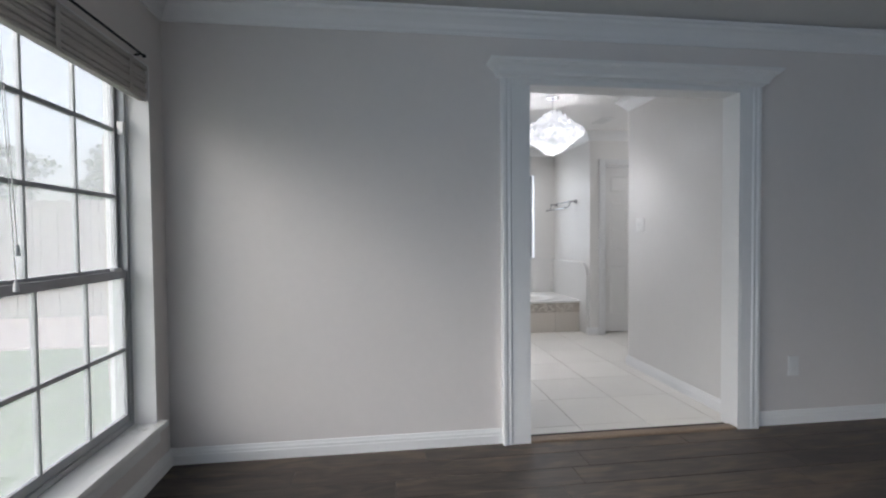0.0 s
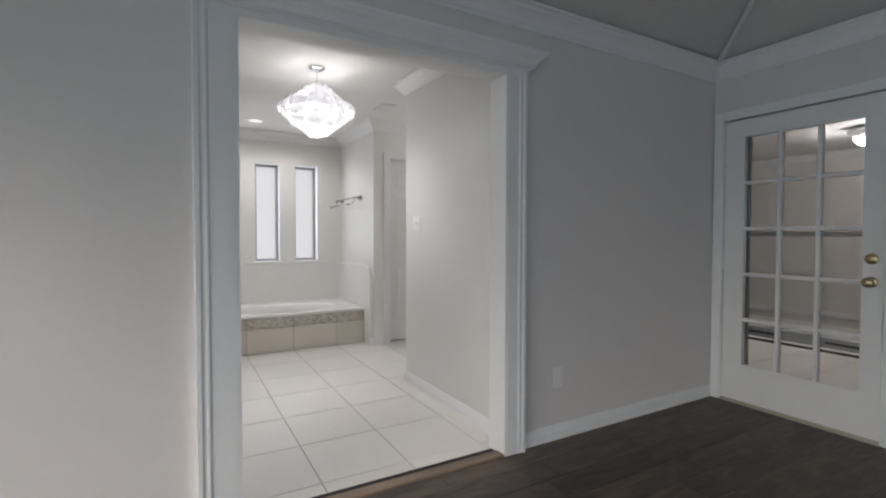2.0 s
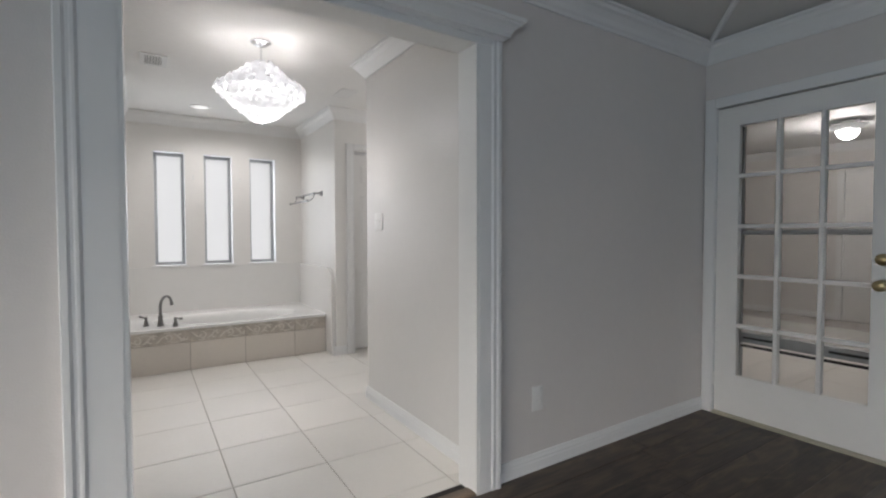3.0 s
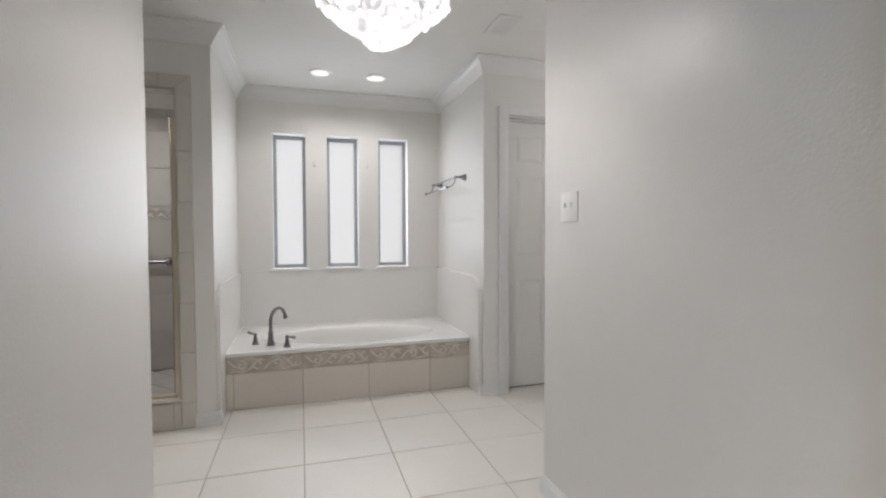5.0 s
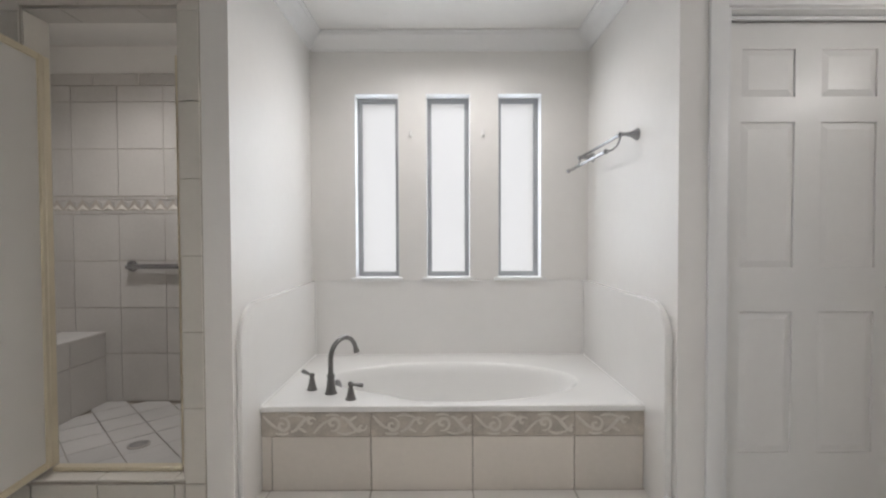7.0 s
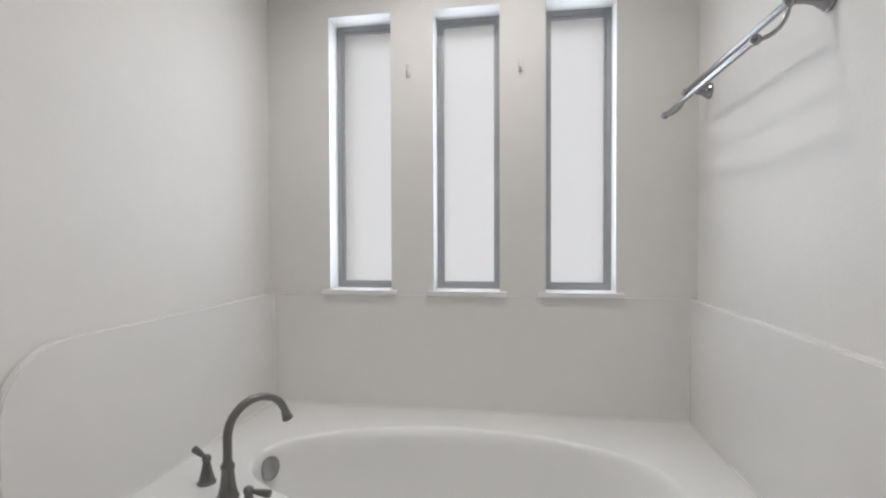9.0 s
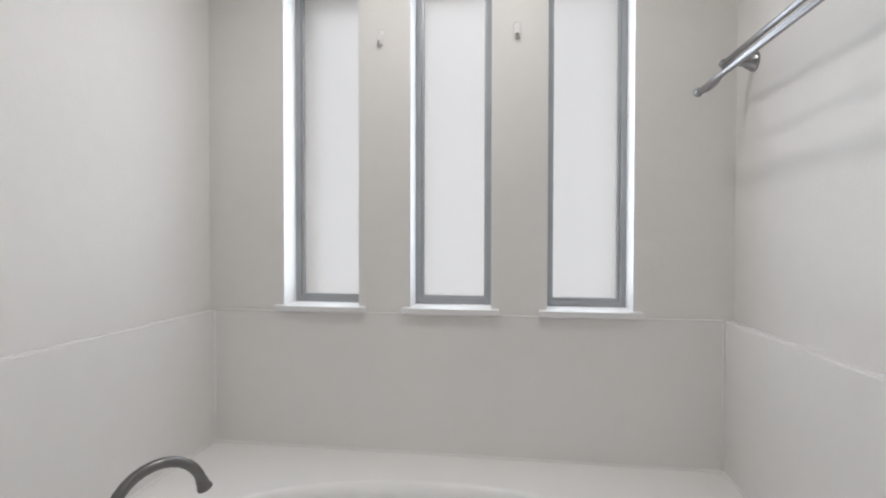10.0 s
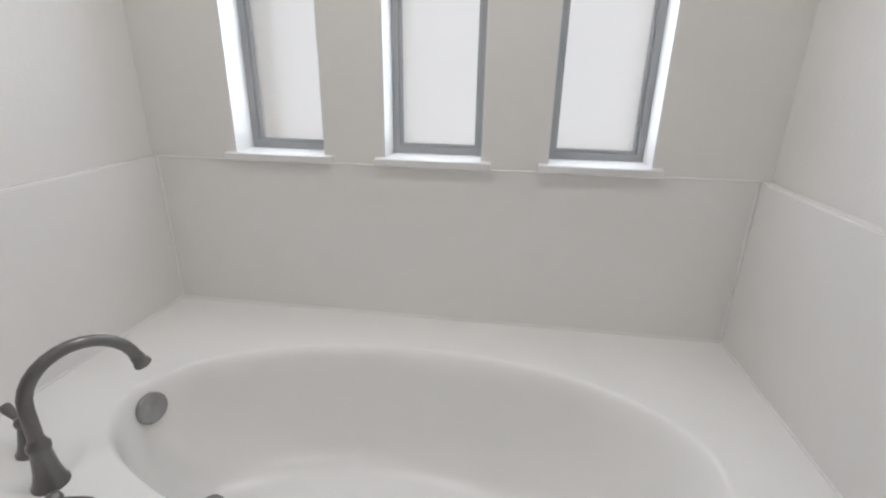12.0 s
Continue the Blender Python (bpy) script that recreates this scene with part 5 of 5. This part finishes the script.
def shower_frame():
    f = structure("shower_tile_trim", solid([(SH[0] - 0.083, SH[1] + 0.083, YS - 0.006, YS + 0.002, 0.0, SH[3] + 0.085)], [(SH[0], SH[1], YS - 1, YS + 1, SH[2], SH[3])]), GROUT, "tile border around the shower opening", "tile border")
    y = YS - 0.012
    z = 0.0
    zs = [0.0, 0.16, 0.465, 0.77, 1.075, 1.38, 1.685, SH[3] - 0.02]
    for z0, z1 in zip(zs, zs[1:]):
        tile_y(M_EDGE, SH[0] - 0.083, SH[0], z0, z1, y, f)
        tile_y(M_EDGE, SH[1], SH[1] + 0.083, z0, z1, y, f)
    # mitred corners of the border
    for s in (-1, 1):
        xin, xout = (SH[0], SH[0] - 0.083) if s < 0 else (SH[1], SH[1] + 0.083)
        for pts in (((xin, zs[-1]), (xout, zs[-1]), (xout, SH[3] + 0.083), (xin, SH[3])),):
            bm = bmesh.new()
            lo, hi = [[bm.verts.new((p, yy, q)) for p, q in pts] for yy in (y + 0.008, y)]
            for i in range(4):
                bm.faces.new((lo[i], lo[(i + 1) % 4], hi[(i + 1) % 4], hi[i]))
            bm.faces.new(hi)
            part("tile", bm, TILE_EDGE, f, smooth=False)
    xs = [SH[0], 0.10, 0.40, SH[1]]
    for i, (a, b) in enumerate(zip(xs, xs[1:])):
        bm = bmesh.new()
        ta, tb = (a - 0.078 if i == 0 else a + 0.002), (b + 0.078 if i == 2 else b - 0.002)
        pts = ((a + 0.002, SH[3] + 0.002), (b - 0.002, SH[3] + 0.002), (tb, SH[3] + 0.083), (ta, SH[3] + 0.083))
        lo, hi = [[bm.verts.new((p, yy, q)) for p, q in pts] for yy in (y + 0.008, y)]
        for k in range(4):
            bm.faces.new((lo[k], lo[(k + 1) % 4], hi[(k + 1) % 4], hi[k]))
        bm.faces.new(hi)
        part("tile", bm, TILE_EDGE, f, smooth=False)
    # kerb: face tiles, cap, and the lining of the opening
    for a, b in ((SH[0] + 0.0, 0.135), (0.135, 0.445), (0.445, SH[1])):
        tile_y(M_EDGE, a, b, 0.0, SH[2] - 0.012, y, f)
        tile_z(M_EDGE, a, b, YS - 0.016, YS + 0.13, SH[2] + 0.008, f)
    for a, b in ((SH[0], 0.02), (0.02, 0.32), (0.32, SH[1])):
        tile_z(M_SH, a, b, YS - 0.004, YS + 0.125, SH[3] - 0.009, f, down=True)
    for z0, z1 in zip((0.172, 0.465, 0.77, 1.075, 1.38, 1.685), (0.465, 0.77, 1.075, 1.38, 1.685, SH[3] - 0.01)):
        tile_x(M_EDGE, YS - 0.002, YS + 0.125, z0, z1, SH[0] + 0.009, f)
        tile_x(M_EDGE, YS - 0.002, YS + 0.125, z0, z1, SH[1] - 0.009, f, right=False)
    return f


shower_frame()


def shower_door():
    d = holder("shower_door", (SH[0] + 0.02, YS + 0.02, 0.18), "open obscure glass shower door in a pale gold frame", "shower door")
    z0, z1, w = 0.206, 1.888, 0.585
    hinge = Vector((SH[0] + 0.032, YS + 0.046))
    u = Vector((0.119, -1.0)).normalized()
    n = Vector((-u.y, u.x))

    def bar(name, s0, s1, za, zb, t, mat):
        bm = bmesh.new()
        for z in (za, zb):
            for s, k in ((s0, -t), (s1, -t), (s1, t), (s0, t)):
                p = hinge + u * s + n * k
                bm.verts.new((p.x, p.y, z))
        bm.verts.ensure_lookup_table()
        for q in ((0, 1, 2, 3), (4, 5, 6, 7), (0, 1, 5, 4), (1, 2, 6, 5), (2, 3, 7, 6), (3, 0, 4, 7)):
            bm.faces.new([bm.verts[i] for i in q])
        if mat is GILT:
            bmesh.ops.bevel(bm, geom=list(bm.edges), offset=0.0025, segments=2, affect="EDGES")
        return part(name, bm, mat, d)

    bar("stile", 0.0, 0.026, z0, z1, 0.011, GILT)
    bar("stile", w - 0.026, w, z0, z1, 0.011, GILT)
    bar("rail", 0.026, w - 0.026, z0, z0 + 0.028, 0.010, GILT)
    bar("rail", 0.026, w - 0.026, z1 - 0.028, z1, 0.010, GILT)
    bar("pane", 0.022, w - 0.022, z0 + 0.022, z1 - 0.022, 0.0025, OBSCURE)
    part("hinge_channel", box(SH[0] + 0.010, SH[0] + 0.036, YS + 0.056, YS + 0.088, z0 - 0.006, z1, 0.002), GILT, d)
    part("strike_channel", box(SH[1] - 0.046, SH[1] - 0.010, YS + 0.050, YS + 0.082, z0 - 0.006, z1, 0.002), GILT, d)
    part("seal", box(SH[1] - 0.050, SH[1] - 0.0455, YS + 0.058, YS + 0.072, z0, z1), DARK, d, smooth=False)
    part("sill_rail", box(SH[0] + 0.036, SH[1] - 0.046, YS + 0.050, YS + 0.088, SH[2] + 0.0085, SH[2] + 0.028, 0.004), GILT, d)
    return d


shower_door()
_g = holder("grab_bar", (-0.2, YSB - 0.05, 0.962), "satin steel grab bar on the shower wall", "grab bar")
part("bar", tube([(-0.530, YSB - 0.060, 0.962), (0.14, YSB - 0.060, 0.962)], 0.016, 16), NICKEL, _g)
for _x in (-0.530, 0.14):
    part("flange", lathe((_x, YSB - 0.017, 0.962), (0, -1, 0), [(0, 0.037), (0.006, 0.036), (0.009, 0.020), (0.042, 0.0165), (0.058, 0.014)], 20), NICKEL, _g)


# ---- tub apron ----
def spiral(cx, cz, r, turns, flip, start, y):
    pts = []
    for k in range(26):
        f = k / 25
        t = start + flip * turns * 2 * math.pi * f
        rr = r * (1 - 0.86 * f)
        pts.append((cx + rr * math.cos(t), y, cz + rr * math.sin(t)))
    return pts


def tub_apron():
    y = 5.382
    bed = structure("tub_apron", box(0.702, 2.432, y, y + 0.06, 0.0, 0.362), GROUT, "beige tiled tub apron with a scrollwork border", "tiled wall")
    xs = [0.702, 0.748, 1.197, 1.657, 2.117, 2.432]
    for a, b in zip(xs, xs[1:]):
        tile_y(M_TUB, a, b, -0.003, 0.2475, y - 0.008, bed, 0.005)
    bs = [0.702, 1.197, 1.657, 2.117, 2.432]
    z0, z1 = 0.247, 0.360
    zc, yy = (z0 + z1) / 2, y - 0.0105
    for a, b in zip(bs, bs[1:]):
        t = part("border_tile", box(a + 0.0005, b - 0.0005, y - 0.010, y + 0.001, z0, z1, 0.003), BORDER, bed)
        bm = bmesh.new()
        # scrolls of leafy tendrils, every other one upside down
        for k in range(2 if b - a > 0.4 else 1):
            o, f = a + 0.035 + k * 0.228, 1 if k == 0 else -1
            strokes = [(spiral(o + 0.062, zc - f * 0.004, 0.036, 1.2, -f, f * 1.9, yy), 0.0085),
                       ([(o + 0.098 + q * 0.010, yy, zc - f * (0.034 - 0.068 * (0.5 - 0.5 * math.cos(math.pi * q / 9)))) for q in range(10)], 0.0085),
                       ([(o - 0.026 + q * 0.009, yy, zc + f * (0.040 - 0.060 * math.sin(math.pi * q / 18))) for q in range(9)], 0.0075),
                       ([(o + 0.030 + q * 0.010, yy, zc - f * (0.040 + 0.006 * math.sin(math.pi * q / 6))) for q in range(7)], 0.0065),
                       ([(o + 0.080 + q * 0.009, yy, zc + f * (0.034 + 0.010 * math.sin(math.pi * q / 8))) for q in range(9)], 0.007),
                       ([(o + 0.128 + q * 0.007, yy, zc - f * (0.012 + 0.004 * q)) for q in range(7)], 0.007),
                       ([(o + 0.150 + q * 0.006, yy, zc + f * (0.040 - 0.005 * q)) for q in range(7)], 0.006),
                       (spiral(o + 0.192, zc + f * 0.012, 0.022, 0.9, f, 0.4, yy), 0.0065)]
            for pts, r in strokes:
                pts = [p for p in pts if a + 0.004 < p[0] < b - 0.004]
                if len(pts) > 3:
                    tube(pts, [r * (0.35 + 0.65 * math.sin(math.pi * (q + 0.6) / (len(pts) + 0.2))) for q in range(len(pts))], 8, bm)
        for v in bm.verts:
            v.co.y = yy + (v.co.y - yy) * 0.3
        part("scroll_relief", bm, SCROLL, t)
    return bed


tub_apron()

# ---- floors, piece by piece ----
_bath = structure("floor_bathroom", box(X0, X1, YA + 0.005, YS + 0.2, -0.0095, -0.0045), GROUT, "large cream floor tiles with grey grout", "floor")
TP, TPY, TX, TY = 0.4593, 0.4670, 1.6570, 4.9200
_rng = random.Random(8)
for _i in range(-8, 7):
    for _j in range(-7, 2):
        _a, _b = max(TX + _i * TP, X0), min(TX + (_i + 1) * TP, X1)
        _c, _d = max(TY + _j * TPY, 2.444), min(TY + (_j + 1) * TPY, 5.376 if _b > AL + 0.01 and _a < AR else YS + 0.13)
        if _b - _a < 0.015 or _d - _c < 0.012:
            continue
        if _d < YHL - 0.46 and (_b < HL or _a > HR):
            continue
        tile_z(M_FLOOR, _a, _b, _c, _d, 0.0 + _rng.uniform(-0.0004, 0.0004), _bath, 0.0055)
_next = structure("floor_beyond", box(XR + 0.14, BX, -1.5, 5.5, -0.0049, -0.0045), GROUT, "pale tile floor in the next room", "floor")
for _i in range(9):
    for _j in range(14):
        tile_z(M_FLOOR, XR + 0.14 + _i * TP, min(XR + 0.14 + (_i + 1) * TP, BX), -1.4 + _j * TP, -1.4 + (_j + 1) * TP, 0.0, _next, 0.0055)

_lounge = structure("floor_lounge", box(XL, XR, YBACK, YA, ZW - 0.0118, ZW - 0.006), PLANK_GAP, "dark brown hand-scraped wood plank floor", "floor")


def plank_mesh():
    bm = bmesh.new()
    e = 0.004
    q = ((-0.5, -0.5), (0.5, -0.5), (0.5, 0.5), (-0.5, 0.5))
    lo = [bm.verts.new((p, r, -0.006)) for p, r in q]
    mid = [bm.verts.new((p, r, -0.002)) for p, r in q]
    hi = [bm.verts.new((p * (1 - 2 * e * 0.5), r * (1 - 2 * 0.014), 0)) for p, r in q]
    for a, b in ((lo, mid), (mid, hi)):
        for i in range(4):
            bm.faces.new((a[i], a[(i + 1) % 4], b[(i + 1) % 4], b[i]))
    bm.faces.new(hi)
    return mesh_of("plank", bm, PLANK)


_plank = plank_mesh()
_rng = random.Random(21)
_y = YA
while _y > YBACK:
    _x = XL - _rng.uniform(0.0, 1.0)
    while _x < XR:
        _len = _rng.choice((0.9, 1.2, 1.2, 1.5))
        _a, _b, _lo = max(_x, XL), min(_x + _len, XR), max(_y - 0.165, YBACK)
        if _b - _a > 0.02 and _y - _lo > 0.02:
            piece("plank", _plank, ((_a + _b) / 2, (_y + _lo) / 2, ZW + _rng.uniform(-0.0003, 0.0003)), _lounge, (_b - _a - 0.001, _y - _lo - 0.001, 1))
        _x += _len
    _y -= 0.165
